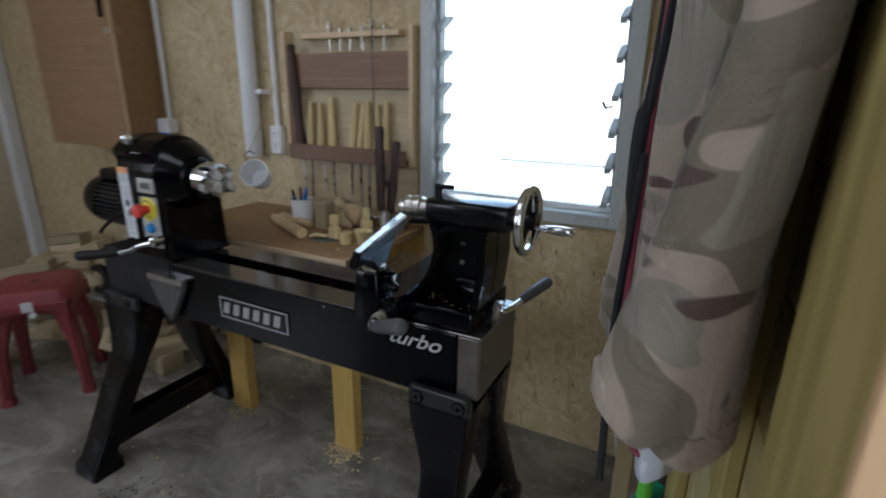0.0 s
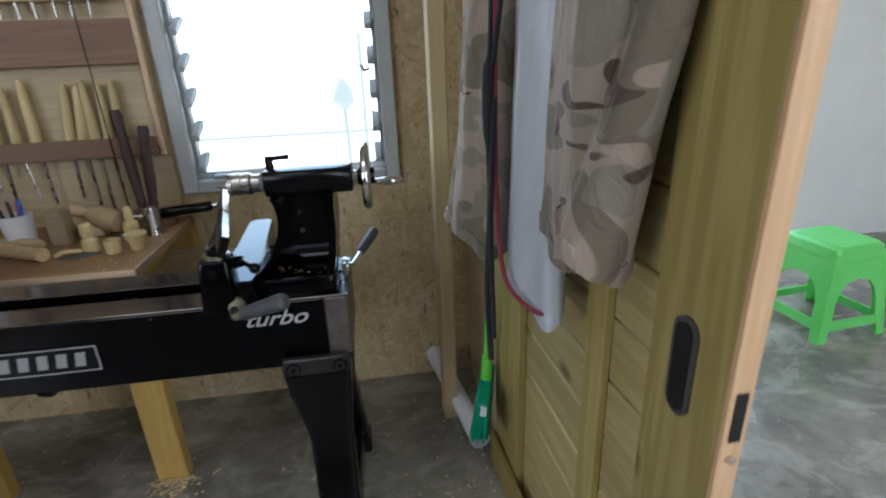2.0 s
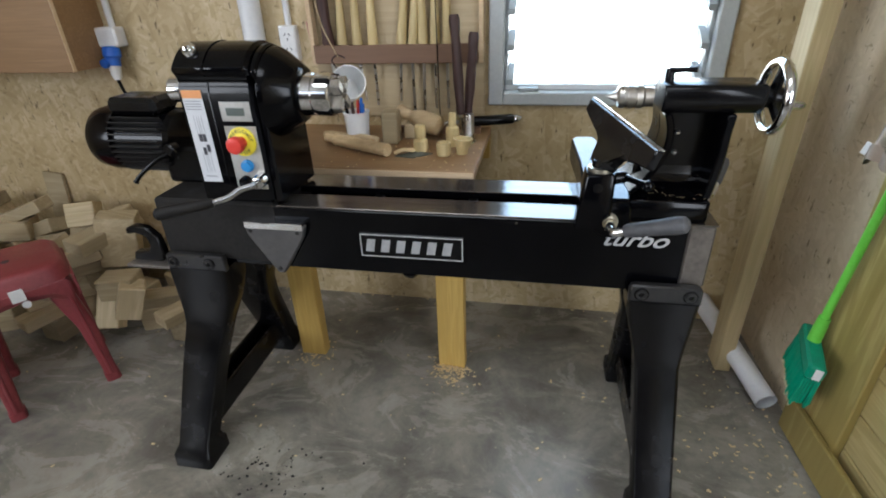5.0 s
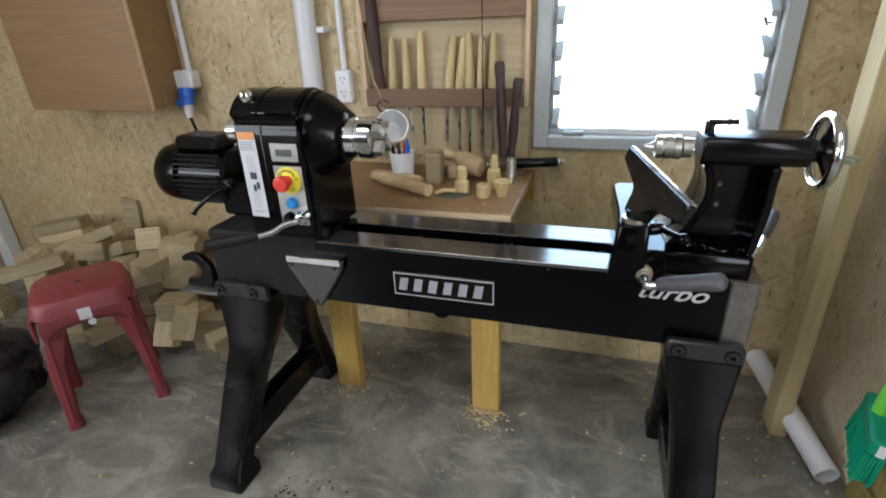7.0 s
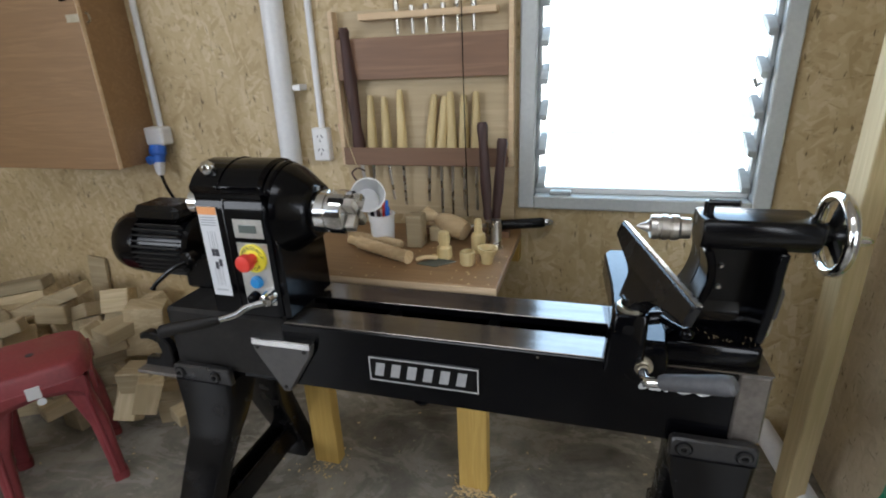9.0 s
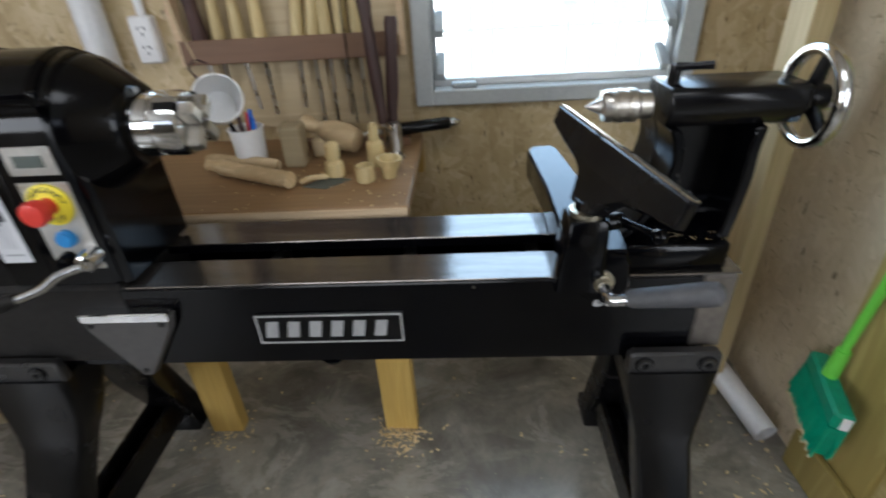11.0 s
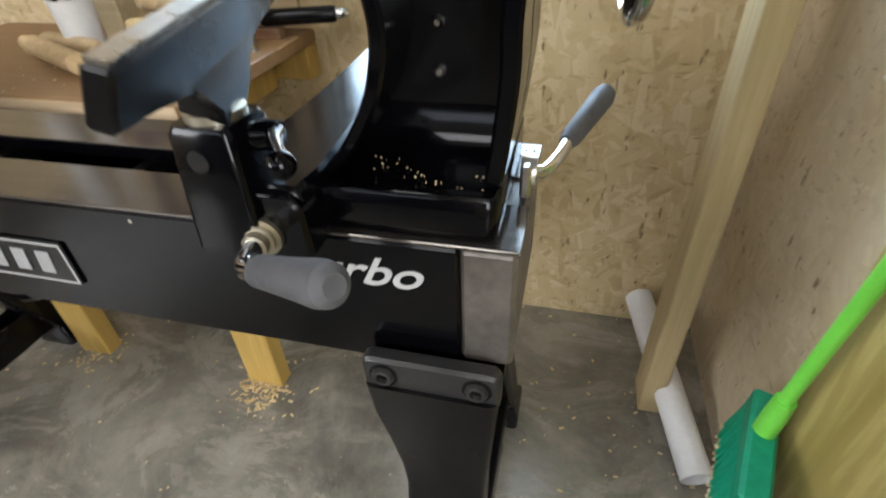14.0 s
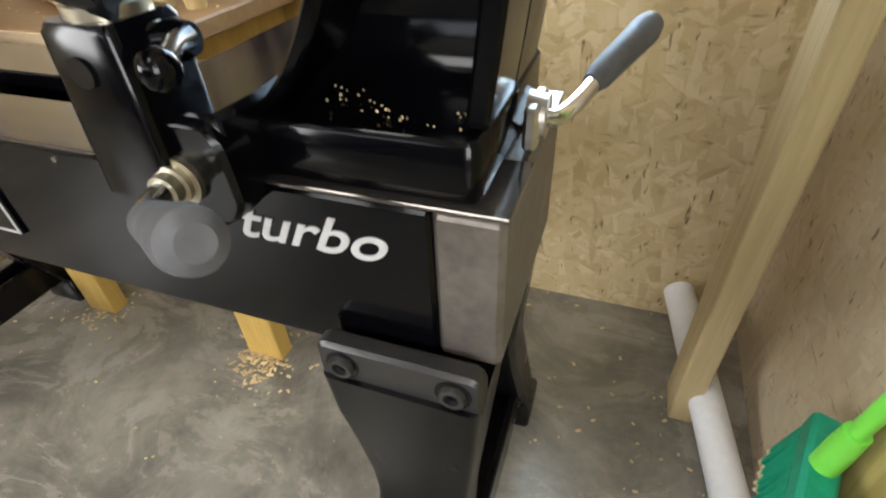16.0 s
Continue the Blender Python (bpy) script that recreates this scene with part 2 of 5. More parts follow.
FLANGE = surface("worn_flange_enamel", (0.009, 0.009, 0.0095), (0.030, 0.028, 0.027), 22, (0.25, 0.45), relief=0.1, shine=0.5)
GREY_PLATE = surface("grey_painted_plate", (0.055, 0.052, 0.052), (0.09, 0.086, 0.083), 12, (0.4, 0.6))
RUBBER = surface("grey_rubber_grip", (0.05, 0.05, 0.055), (0.10, 0.10, 0.105), 30, (0.45, 0.65))
SILVER = surface("silver_lettering", (0.36, 0.355, 0.35), (0.49, 0.485, 0.48), 30, (0.35, 0.5))
PLATE_PRINT = surface("plate_print", (0.26, 0.26, 0.26), (0.36, 0.36, 0.36), 60, (0.4, 0.5))
LABEL = surface("printed_label", (0.60, 0.61, 0.64), (0.70, 0.71, 0.73), 10, (0.35, 0.5))
PRINT_DARK = surface("dark_print", (0.03, 0.03, 0.04), (0.05, 0.05, 0.06), 30, (0.5, 0.6))
PRINT_GREY = surface("grey_print", (0.30, 0.31, 0.34), (0.38, 0.39, 0.41), 30, (0.5, 0.6))
ORANGE = surface("orange_print", (0.72, 0.30, 0.10), (0.80, 0.38, 0.15), 20, (0.45, 0.55))
ALU = surface("brushed_panel", (0.50, 0.49, 0.46), (0.66, 0.65, 0.62), 12, (0.3, 0.45), metal=0.7)
LCD = surface("display_glass", (0.10, 0.12, 0.11), (0.14, 0.16, 0.15), 20, (0.1, 0.2))
RED = surface("red_push_button", (0.62, 0.035, 0.025), (0.72, 0.06, 0.04), 20, (0.3, 0.45))
YELLOW = surface("yellow_ring", (0.85, 0.72, 0.03), (0.92, 0.80, 0.06), 20, (0.4, 0.5))
BLUE = surface("blue_plastic", (0.02, 0.10, 0.50), (0.03, 0.16, 0.62), 20, (0.3, 0.45))
AZURE = surface("azure_button", (0.03, 0.24, 0.62), (0.05, 0.32, 0.72), 20, (0.3, 0.45))
WHITE_PLASTIC = surface("white_plastic", (0.70, 0.70, 0.70), (0.80, 0.80, 0.79), 8, (0.3, 0.45))
PVC = surface("white_pipe_plastic", (0.66, 0.67, 0.68), (0.78, 0.78, 0.78), 6, (0.3, 0.45))
RED_PLASTIC = surface("maroon_plastic", (0.17, 0.022, 0.028), (0.27, 0.050, 0.055), 10, (0.35, 0.55))
GREEN_PLASTIC = surface("lime_plastic", (0.12, 0.55, 0.10), (0.18, 0.66, 0.15), 10, (0.3, 0.45))
GREEN_BROOM = surface("green_broom_plastic", (0.0, 0.22, 0.12), (0.01, 0.32, 0.18), 30, (0.4, 0.55))
GREEN_POLE = surface("lime_pole_plastic", (0.16, 0.62, 0.05), (0.22, 0.72, 0.09), 10, (0.3, 0.4))
BAG = surface("black_bag_film", (0.006, 0.006, 0.008), (0.02, 0.02, 0.024), 12, (0.2, 0.4))
WIN_FRAME = surface("grey_window_enamel", (0.40, 0.42, 0.42), (0.52, 0.54, 0.53), 8, (0.3, 0.5))
CLIP = surface("louvre_clip_plastic", (0.28, 0.30, 0.30), (0.42, 0.44, 0.44), 20, (0.4, 0.6))
PINE_Z = timber("treated_pine_upright", (0.30, 0.225, 0.062), (0.48, 0.385, 0.145), "z", 0.55)
PINE_Y = timber("treated_pine_board", (0.40, 0.31, 0.115), (0.57, 0.475, 0.225), "y", 0.6)
# Paler and pinker than the stiles: the next room's light, painted in.
PINE_EDGE_LIT = timber("pine_edge_lit", (0.58, 0.36, 0.18), (0.72, 0.48, 0.28), "z", knots=False)
STUD = timber("pale_pine_stud", (0.47, 0.365, 0.19), (0.57, 0.455, 0.26), "z", knots=False)
BENCH_LEG = timber("yellow_pine_leg", (0.50, 0.32, 0.075), (0.62, 0.42, 0.12), "z")
PLY = timber("brown_plywood", (0.255, 0.145, 0.062), (0.325, 0.195, 0.092), "x", 0.9, 0.5, knots=False)
PLY_EDGE = timber("plywood_edge", (0.58, 0.42, 0.25), (0.70, 0.54, 0.35), "x", knots=False)
RACK_WOOD = timber("brown_rack_board", (0.18, 0.10, 0.058), (0.26, 0.15, 0.088), "x", 0.7, knots=False)
RACK_PALE = timber("pale_rack_sheet", (0.43, 0.335, 0.195), (0.54, 0.435, 0.27), "x", 0.6, knots=False)
DARK_TURNED = timber("dark_turned_handle", (0.035, 0.015, 0.012), (0.075, 0.035, 0.028), "z", knots=False)
PALE_TURNED = timber("pale_turned_wood", (0.55, 0.42, 0.19), (0.72, 0.59, 0.32), "z", knots=False)
TURNED = timber("turned_blank_wood", (0.50, 0.36, 0.19), (0.68, 0.53, 0.32), "x", knots=False)
OFFCUT = timber("rough_offcut_wood", (0.40, 0.315, 0.18), (0.56, 0.46, 0.29), "x", 0.8, 0.75, vary=0.32)
CAMO = camouflage("desert_camouflage_cloth")
def satin(name, colour):
    """Thin silvery cloth with soft creases, their shade painted into the colour."""
    m, nt, b = material(name)
    crease = noise_tex(nt, coords(nt, (1, 1, 0.4)), 14.0, 4.0, 0.5, 1.0)
    nt.links.new(ramp(nt, crease, [(0.3, tuple(c * 0.88 for c in colour)), (0.7, colour)]), b.inputs["Base Color"])
    b.inputs["Roughness"].default_value = 0.38
    bump(nt, b, crease, 0.7, 0.012)
    return m


APRON = satin("silver_apron_cloth", (0.52, 0.54, 0.58))
PIPING = surface("maroon_piping", (0.16, 0.015, 0.03), (0.24, 0.03, 0.05), 30, (0.6, 0.8))
STRAP = surface("black_webbing", (0.008, 0.008, 0.010), (0.02, 0.02, 0.022), 60, (0.7, 0.9))
SHAVING = surface("wood_shaving", (0.60, 0.45, 0.22), (0.78, 0.62, 0.36), 40, (0.6, 0.8))
SANDPAPER = surface("dark_sandpaper", (0.07, 0.075, 0.06), (0.11, 0.115, 0.09), 60, (0.8, 0.95))
LEAF = surface("plant_leaf", (0.03, 0.10, 0.02), (0.08, 0.20, 0.05), 20, (0.4, 0.6))
BRISTLE_TIP = surface("dusty_bristle_tips", (0.50, 0.42, 0.24), (0.66, 0.56, 0.36), 60, (0.8, 0.9))
BRASS = surface("worn_brass", (0.38, 0.345, 0.26), (0.54, 0.50, 0.40), 30, (0.25, 0.45), metal=1.0)
def outdoors(name):
    """Bright hazy yard below, cool open sky above."""
    m, nt, b = material(name)
    tc = nt.nodes.new("ShaderNodeTexCoord")
    sep = nt.nodes.new("ShaderNodeSeparateXYZ")
    nt.links.new(tc.outputs["Generated"], sep.inputs[0])
    nt.links.new(ramp(nt, sep.outputs[2], [(0.40, (1.0, 0.985, 0.92)), (0.55, (0.55, 0.77, 1.0))]), b.inputs["Emission Color"])
    b.inputs["Emission Strength"].default_value = 11.0
    b.inputs["Base Color"].default_value = (0, 0, 0, 1)
    return m


OUTSIDE = outdoors("outdoor_glare")
# Emission makes the yard's things look washed out by daylight.
OUT_GLOW = glowing("outdoor_glow_object", (0.80, 0.90, 0.86), 2.1)
GLASS = pane_glass("louvre_glass")

# ---- building helpers ----
def thing(name, at, label, category, group="", kind=""):
    ob = new(name)
    ob.empty_display_size = 0.05
    ob.location = at
    return tagged(ob, label, category, group, kind)


def part(name, bm, material, parent=None, label="", smooth=True, flat_angle=35):
    """One mesh object from a bmesh in world coordinates, under a thing or a part."""
    me = bpy.data.meshes.new(name)
    bmesh.ops.recalc_face_normals(bm, faces=bm.faces)
    if smooth:
        lim = radians(flat_angle)
        for f in bm.faces:
            f.smooth = True
        for e in bm.edges:
            e.smooth = len(e.link_faces) == 2 and e.calc_face_angle(0) < lim
    bm.to_mesh(me)
    bm.free()
    me.materials.append(material)
    ob = new(name, me)
    if parent is not None:
        ob.parent = parent
        root = parent
        shift = Vector((0, 0, 0))
        while root is not None:
            shift += root.location
            root = root.parent if root.type == "EMPTY" else None
            if root is None:
                break
        ob.matrix_parent_inverse = Matrix.Translation(-shift) if parent.type == "EMPTY" else Matrix()
    if label:
        ob["label"] = label
    return ob


def solid(name, bm, material, label, category, group="", kind="", smooth=True):
    return tagged(part(name, bm, material, None, "", smooth), label, category, group, kind)


def box(x0, x1, y0, y1, z0, z1, bevel=0.0, bm=None, m=None):
    bm = bm or bmesh.new()
    r = bmesh.ops.create_cube(bm, size=1.0, matrix=Matrix.Translation(((x0 + x1) / 2, (y0 + y1) / 2, (z0 + z1) / 2)) @ Matrix.Diagonal((x1 - x0, y1 - y0, z1 - z0, 1)))
    vs = r["verts"]
    if bevel:
        es = list({e for v in vs for e in v.link_edges})
        r2 = bmesh.ops.bevel(bm, geom=es, offset=bevel, segments=1, affect="EDGES")
        vs = list({v for f in r2["faces"] for v in f.verts} | {v for v in vs if v.is_valid})
    if m is not None:
        bmesh.ops.transform(bm, matrix=m, verts=[v for v in vs if v.is_valid])
    return bm


def spin(p0, p1, profile, seg=24, bm=None):
    """A turned body along p0-p1: (share of the way, radius) pairs."""
    bm = bm or bmesh.new()
    p0, p1 = Vector(p0), Vector(p1)
    way = p1 - p0
    q = way.to_track_quat("Z", "Y").to_matrix()
    rings = []
    for s, r in profile:
        c = p0 + way * s
        rings.append([bm.verts.new(c + q @ Vector((r * math.cos(a), r * math.sin(a), 0))) for a in (2 * math.pi * k / seg for k in range(seg))])
    for a, b in zip(rings, rings[1:]):
        for k in range(seg):
            bm.faces.new((a[k], a[(k + 1) % seg], b[(k + 1) % seg], b[k]))
    bm.faces.new(rings[0][::-1])
    bm.faces.new(rings[-1])
    return bm


def rod(p0, p1, r, seg=16, bm=None, r1=None):
    return spin(p0, p1, [(0, r), (1, r if r1 is None else r1)], seg, bm)


def sweep(points, radius, seg=12, bm=None):
    """A tube along a polyline; radius may be one number or one for each point."""
    bm = bm or bmesh.new()
    pts = [Vector(p) for p in points]
    rad = radius if isinstance(radius, (list, tuple)) else [radius] * len(pts)
    rings, up = [], Vector((0.13, 0.29, 0.95))
    for i, p in enumerate(pts):
        way = (pts[min(i + 1, len(pts) - 1)] - pts[max(i - 1, 0)]).normalized()
        side = way.cross(up)
        side = side.normalized() if side.length > 1e-4 else Vector((1, 0, 0))
        top = side.cross(way)
        up = top
        rings.append([bm.verts.new(p + rad[i] * (math.cos(a) * side + math.sin(a) * top)) for a in (2 * math.pi * k / seg for k in range(seg))])
    for a, b in zip(rings, rings[1:]):
        for k in range(seg):
            bm.faces.new((a[k], a[(k + 1) % seg], b[(k + 1) % seg], b[k]))
    bm.faces.new(rings[0][::-1])
    bm.faces.new(rings[-1])
    return bm


def smooth_path(points, steps=6):
    """Points of a Catmull-Rom curve through the given ones."""
    p = [Vector(q) for q in points]
    p = [2 * p[0] - p[1], *p, 2 * p[-1] - p[-2]]
    out = []
    for i in range(1, len(p) - 2):
        for k in range(steps):
            t = k / steps
            out.append(0.5 * (2 * p[i] + (p[i + 1] - p[i - 1]) * t + (2 * p[i - 1] - 5 * p[i] + 4 * p[i + 1] - p[i + 2]) * t * t + (3 * p[i] - p[i - 1] - 3 * p[i + 1] + p[i + 2]) * t ** 3))
    return [*out, p[-2]]


def prism(outline, a, b, axis="y", bevel=0.0, bm=None, m=None):
    """A flat outline pushed from a to b along an axis; the outline's pairs are the other two axes in order."""
    bm = bm or bmesh.new()

    def place(p, c):
        return {"x": (c, p[0], p[1]), "y": (p[0], c, p[1]), "z": (p[0], p[1], c)}[axis]
    lo = [bm.verts.new(place(p, a)) for p in outline]
    hi = [bm.verts.new(place(p, b)) for p in outline]
    n = len(outline)
    fs = [bm.faces.new(lo), bm.faces.new(hi[::-1])]
    for k in range(n):
        fs.append(bm.faces.new((lo[k], hi[k], hi[(k + 1) % n], lo[(k + 1) % n])))
    if bevel:
        bmesh.ops.recalc_face_normals(bm, faces=fs)
        bmesh.ops.bevel(bm, geom=list({e for f in fs for e in f.edges}), offset=bevel, segments=1, affect="EDGES")
    if m is not None:
        bmesh.ops.transform(bm, matrix=m, verts=bm.verts)
    return bm


def loft(sections, bevel=0.0, bm=None, round_by=0.0):
    """A body through level rectangles (z, x0, x1, y0, y1), with rounded corners."""
    bm = bm or bmesh.new()
    rings = []
    for z, x0, x1, y0, y1 in sections:
        r = min(round_by, (x1 - x0) * 0.45, (y1 - y0) * 0.45)
        pts = []
        if r:
            for cx, cy, a0 in ((x1 - r, y0 + r, -90), (x1 - r, y1 - r, 0), (x0 + r, y1 - r, 90), (x0 + r, y0 + r, 180)):
                pts += [(cx + r * math.cos(radians(a0 + k * 30)), cy + r * math.sin(radians(a0 + k * 30))) for k in range(4)]
        else:
            pts = [(x0, y0), (x1, y0), (x1, y1), (x0, y1)]
        rings.append([bm.verts.new((x, y, z)) for x, y in pts])
    n = len(rings[0])
    for a, b in zip(rings, rings[1:]):
        for k in range(n):
            bm.faces.new((a[k], a[(k + 1) % n], b[(k + 1) % n], b[k]))
    bm.faces.new(rings[0][::-1])
    bm.faces.new(rings[-1])
    if bevel:
        bmesh.ops.bevel(bm, geom=[e for e in bm.edges if e.calc_face_angle(0) > 0.5], offset=bevel, segments=1, affect="EDGES")
    return bm


def words(bm, text, size, m, depth=0.0006, weight=0.0):
    """Lettering in the built-in font, lying in the plane of m."""
    cu = bpy.data.curves.new("lettering", "FONT")
    cu.body, cu.size, cu.extrude, cu.align_x, cu.align_y = text, size, depth, "CENTER", "CENTER"
    cu.offset = weight
    ob = bpy.data.objects.new("lettering", cu)
    scene.collection.objects.link(ob)
    bpy.context.view_layer.update()
    me = bpy.data.meshes.new_from_object(ob)
    me.transform(m)
    bm.from_mesh(me)
    bpy.data.objects.remove(ob)
    bpy.data.meshes.remove(me)
    bpy.data.curves.remove(cu)
    return bm

# ---- structure ----
WALL_Y, SIDE_X, LEFT_X, FRONT_Y, TOP_Z = 2.43, 1.338, -2.62, -2.2, 2.75
solid("floor", box(-7, 9, -7, 3.56, -0.12, 0.0), CONCRETE, "trowelled grey concrete floor with stains and sawdust", "floor", kind="structure", smooth=False)
solid("ground_outside", box(-60, 60, 3.56, 120, -3.0, -2.6), surface("pale_gravel", (0.36, 0.34, 0.28), (0.48, 0.46, 0.38), 3, (0.8, 0.95)), "pale dry ground outside the window", "ground", kind="structure", smooth=False)
solid("terrace", box(1.6, 5.4, 3.56, 6.0, -0.12, -0.02), CONCRETE, "concrete terrace outside the next room", "terrace", kind="structure", smooth=False)
WX0, WX1, WZ0, WZ1 = 0.352, 1.094, 0.842, 1.86
bm = box(LEFT_X - 0.1, WX0, WALL_Y, WALL_Y + 0.1, 0, TOP_Z)
box(WX1, SIDE_X + 0.1, WALL_Y, WALL_Y + 0.1, 0, TOP_Z, bm=bm)
box(WX0, WX1, WALL_Y, WALL_Y + 0.1, 0, WZ0, bm=bm)
box(WX0, WX1, WALL_Y, WALL_Y + 0.1, WZ1, TOP_Z, bm=bm)
solid("wall_north", bm, OSB_BACK, "varnished strand board wall with a window opening", "wall", kind="structure", smooth=False)
bm = box(SIDE_X, SIDE_X + 0.10, 1.905, WALL_Y, 0, TOP_Z)
box(SIDE_X, SIDE_X + 0.10, -0.1, 1.905, 2.1, TOP_Z, bm=bm)
box(SIDE_X, SIDE_X + 0.10, FRONT_Y, -0.1, 0, TOP_Z, bm=bm)
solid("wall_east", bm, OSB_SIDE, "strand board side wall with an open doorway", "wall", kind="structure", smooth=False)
# unseen wall; its opening is added for the west lamp
bm = box(LEFT_X - 0.1, LEFT_X, FRONT_Y, -2.0, 0, TOP_Z)
box(LEFT_X - 0.1, LEFT_X, 0.0, WALL_Y, 0, TOP_Z, bm=bm)
box(LEFT_X - 0.1, LEFT_X, -2.0, 0.0, 0, 1.0, bm=bm)
box(LEFT_X - 0.1, LEFT_X, -2.0, 0.0, 2.25, TOP_Z, bm=bm)
solid("wall_west", bm, OSB_SIDE, "unseen strand board side wall with an added window opening", "wall", kind="structure", smooth=False)
# unseen wall, dark to shape reflections; its high opening is added
bm = box(LEFT_X - 0.1, SIDE_X + 0.1, FRONT_Y - 0.1, FRONT_Y, 0, 1.95)
box(LEFT_X - 0.1, SIDE_X + 0.1, FRONT_Y - 0.1, FRONT_Y, 2.65, TOP_Z, bm=bm)
box(LEFT_X - 0.1, -2.55, FRONT_Y - 0.1, FRONT_Y, 1.95, 2.65, bm=bm)
box(0.75, SIDE_X + 0.1, FRONT_Y - 0.1, FRONT_Y, 1.95, 2.65, bm=bm)
solid("wall_south", bm, DARK_UNSEEN, "unseen wall, dark to dim reflections, with an added high opening", "wall", kind="structure", smooth=False)
# unseen ceiling, with an opening added for the overhead lamp
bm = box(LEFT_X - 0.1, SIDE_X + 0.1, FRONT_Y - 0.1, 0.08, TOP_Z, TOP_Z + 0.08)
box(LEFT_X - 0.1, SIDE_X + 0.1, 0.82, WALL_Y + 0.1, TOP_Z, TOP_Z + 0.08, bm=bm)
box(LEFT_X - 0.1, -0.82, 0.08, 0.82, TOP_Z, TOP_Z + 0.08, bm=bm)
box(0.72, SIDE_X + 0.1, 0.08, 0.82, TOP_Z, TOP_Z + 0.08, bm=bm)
solid("ceiling", bm, CEILING, "pale sheet ceiling with an added, unseen roof opening", "ceiling", kind="structure", smooth=False)
# opaque sheet added above the lamp to keep the sun out
solid("roof_light_sheet", box(-0.9, 0.8, 0.0, 0.9, TOP_Z + 0.082, TOP_Z + 0.10), WHITE_WALL, "opaque white sheet added over the roof opening to block the sun", "roof light", kind="structure", smooth=False)
# the next room
bm = box(SIDE_X + 0.14, 2.02, 3.45, 3.55, 0, TOP_Z)
box(3.62, 5.3, 3.45, 3.55, 0, TOP_Z, bm=bm)
box(2.02, 3.62, 3.45, 3.55, 2.1, TOP_Z, bm=bm)
solid("wall_next_north", bm, WHITE_WALL, "white plastered wall with a garden doorway", "wall", kind="structure", smooth=False)
solid("wall_next_west", box(SIDE_X + 0.1, SIDE_X + 0.14, 2.43, 3.55, 0, TOP_Z), WHITE_WALL, "white plastered wall of the next room", "wall", kind="structure", smooth=False)
solid("wall_next_east", box(5.3, 5.4, -1.2, 3.55, 0, TOP_Z), WHITE_WALL, "white plastered wall of the next room", "wall", kind="structure", smooth=False)
solid("ceiling_next", box(SIDE_X + 0.1, 5.4, -1.3, 3.55, TOP_Z, TOP_Z + 0.08), CEILING, "pale ceiling of the next room", "ceiling", kind="structure", smooth=False)
# white corner trim
solid("corner_trim", box(LEFT_X + 0.01, LEFT_X + 0.09, WALL_Y - 0.075, WALL_Y - 0.005, 0, TOP_Z, 0.006), PVC, "white plastic corner trim strip", "trim", kind="structure")

# louvre window: frame, sill, clips and glass blades
win = thing("window_1", ((WX0 + WX1) / 2, WALL_Y, WZ0), "grey metal louvre window with open glass blades", "window", kind="structure")
FW = 0.05
for a, b, c, d in ((WX0, WX0 + FW, WZ0, WZ1), (WX1 - FW, WX1, WZ0, WZ1), (WX0 + FW, WX1 - FW, WZ0, WZ0 + 0.042), (WX0 + FW, WX1 - FW, WZ1 - 0.045, WZ1)):
    part("window_frame", box(a, b, WALL_Y - 0.022, WALL_Y + 0.085, c, d, 0.004), WIN_FRAME, win)
part("inner_rail", box(WX0 + FW, WX1 - FW, WALL_Y + 0.03, WALL_Y + 0.07, WZ0 + 0.042, WZ0 + 0.062, 0.003), WHITE_PLASTIC, win)
part("sill_catch", box(WX0 + 0.10, WX0 + 0.17, WALL_Y - 0.004, WALL_Y + 0.03, WZ0 + 0.042, WZ0 + 0.056, 0.004), CLIP, win, "small grey window catch")
for side in (WX0 + FW + 0.006, WX1 - FW - 0.006):
    part("louvre_channel", box(side - 0.006, side + 0.006, WALL_Y + 0.012, WALL_Y + 0.05, WZ0 + 0.062, WZ1 - 0.045, 0.002), CLIP, win)
n_blade = 8
for k in range(n_blade):
    z = WZ0 + 0.10 + k * 0.108
    tilt = Matrix.Translation((0, WALL_Y + 0.03, z)) @ Matrix.Rotation(radians(-62), 4, "X")
    pane = part("louvre_pane", box(WX0 + FW + 0.015, WX1 - FW - 0.015, -0.003, 0.003, -0.055, 0.055, m=tilt), GLASS, win, smooth=False)
    pane.visible_shadow = False
    for side, d in ((WX0 + FW + 0.012, 1), (WX1 - FW - 0.012, -1)):
        bm = prism([(-0.008, -0.048), (0.008, -0.055), (0.012, 0.0), (0.008, 0.052), (-0.008, 0.044), (-0.013, 0.0)], side, side + d * 0.022, "x")
        bmesh.ops.transform(bm, matrix=tilt, verts=bm.verts)
        part("louvre_clip", bm, CLIP, win)
part("window_lever", sweep([(WX1 - FW - 0.03, WALL_Y - 0.005, 1.22), (WX1 - FW - 0.045, WALL_Y - 0.03, 1.215), (WX1 - FW - 0.055, WALL_Y - 0.035, 1.235)], 0.005, 8), CLIP, win)

# bright outdoors beyond the window, far enough to stay still
solid("backdrop_glare", box(-14, 16, 13.0, 13.05, -4, 12), OUTSIDE, "blown-out bright sky and yard outside", "backdrop", kind="structure", smooth=False)
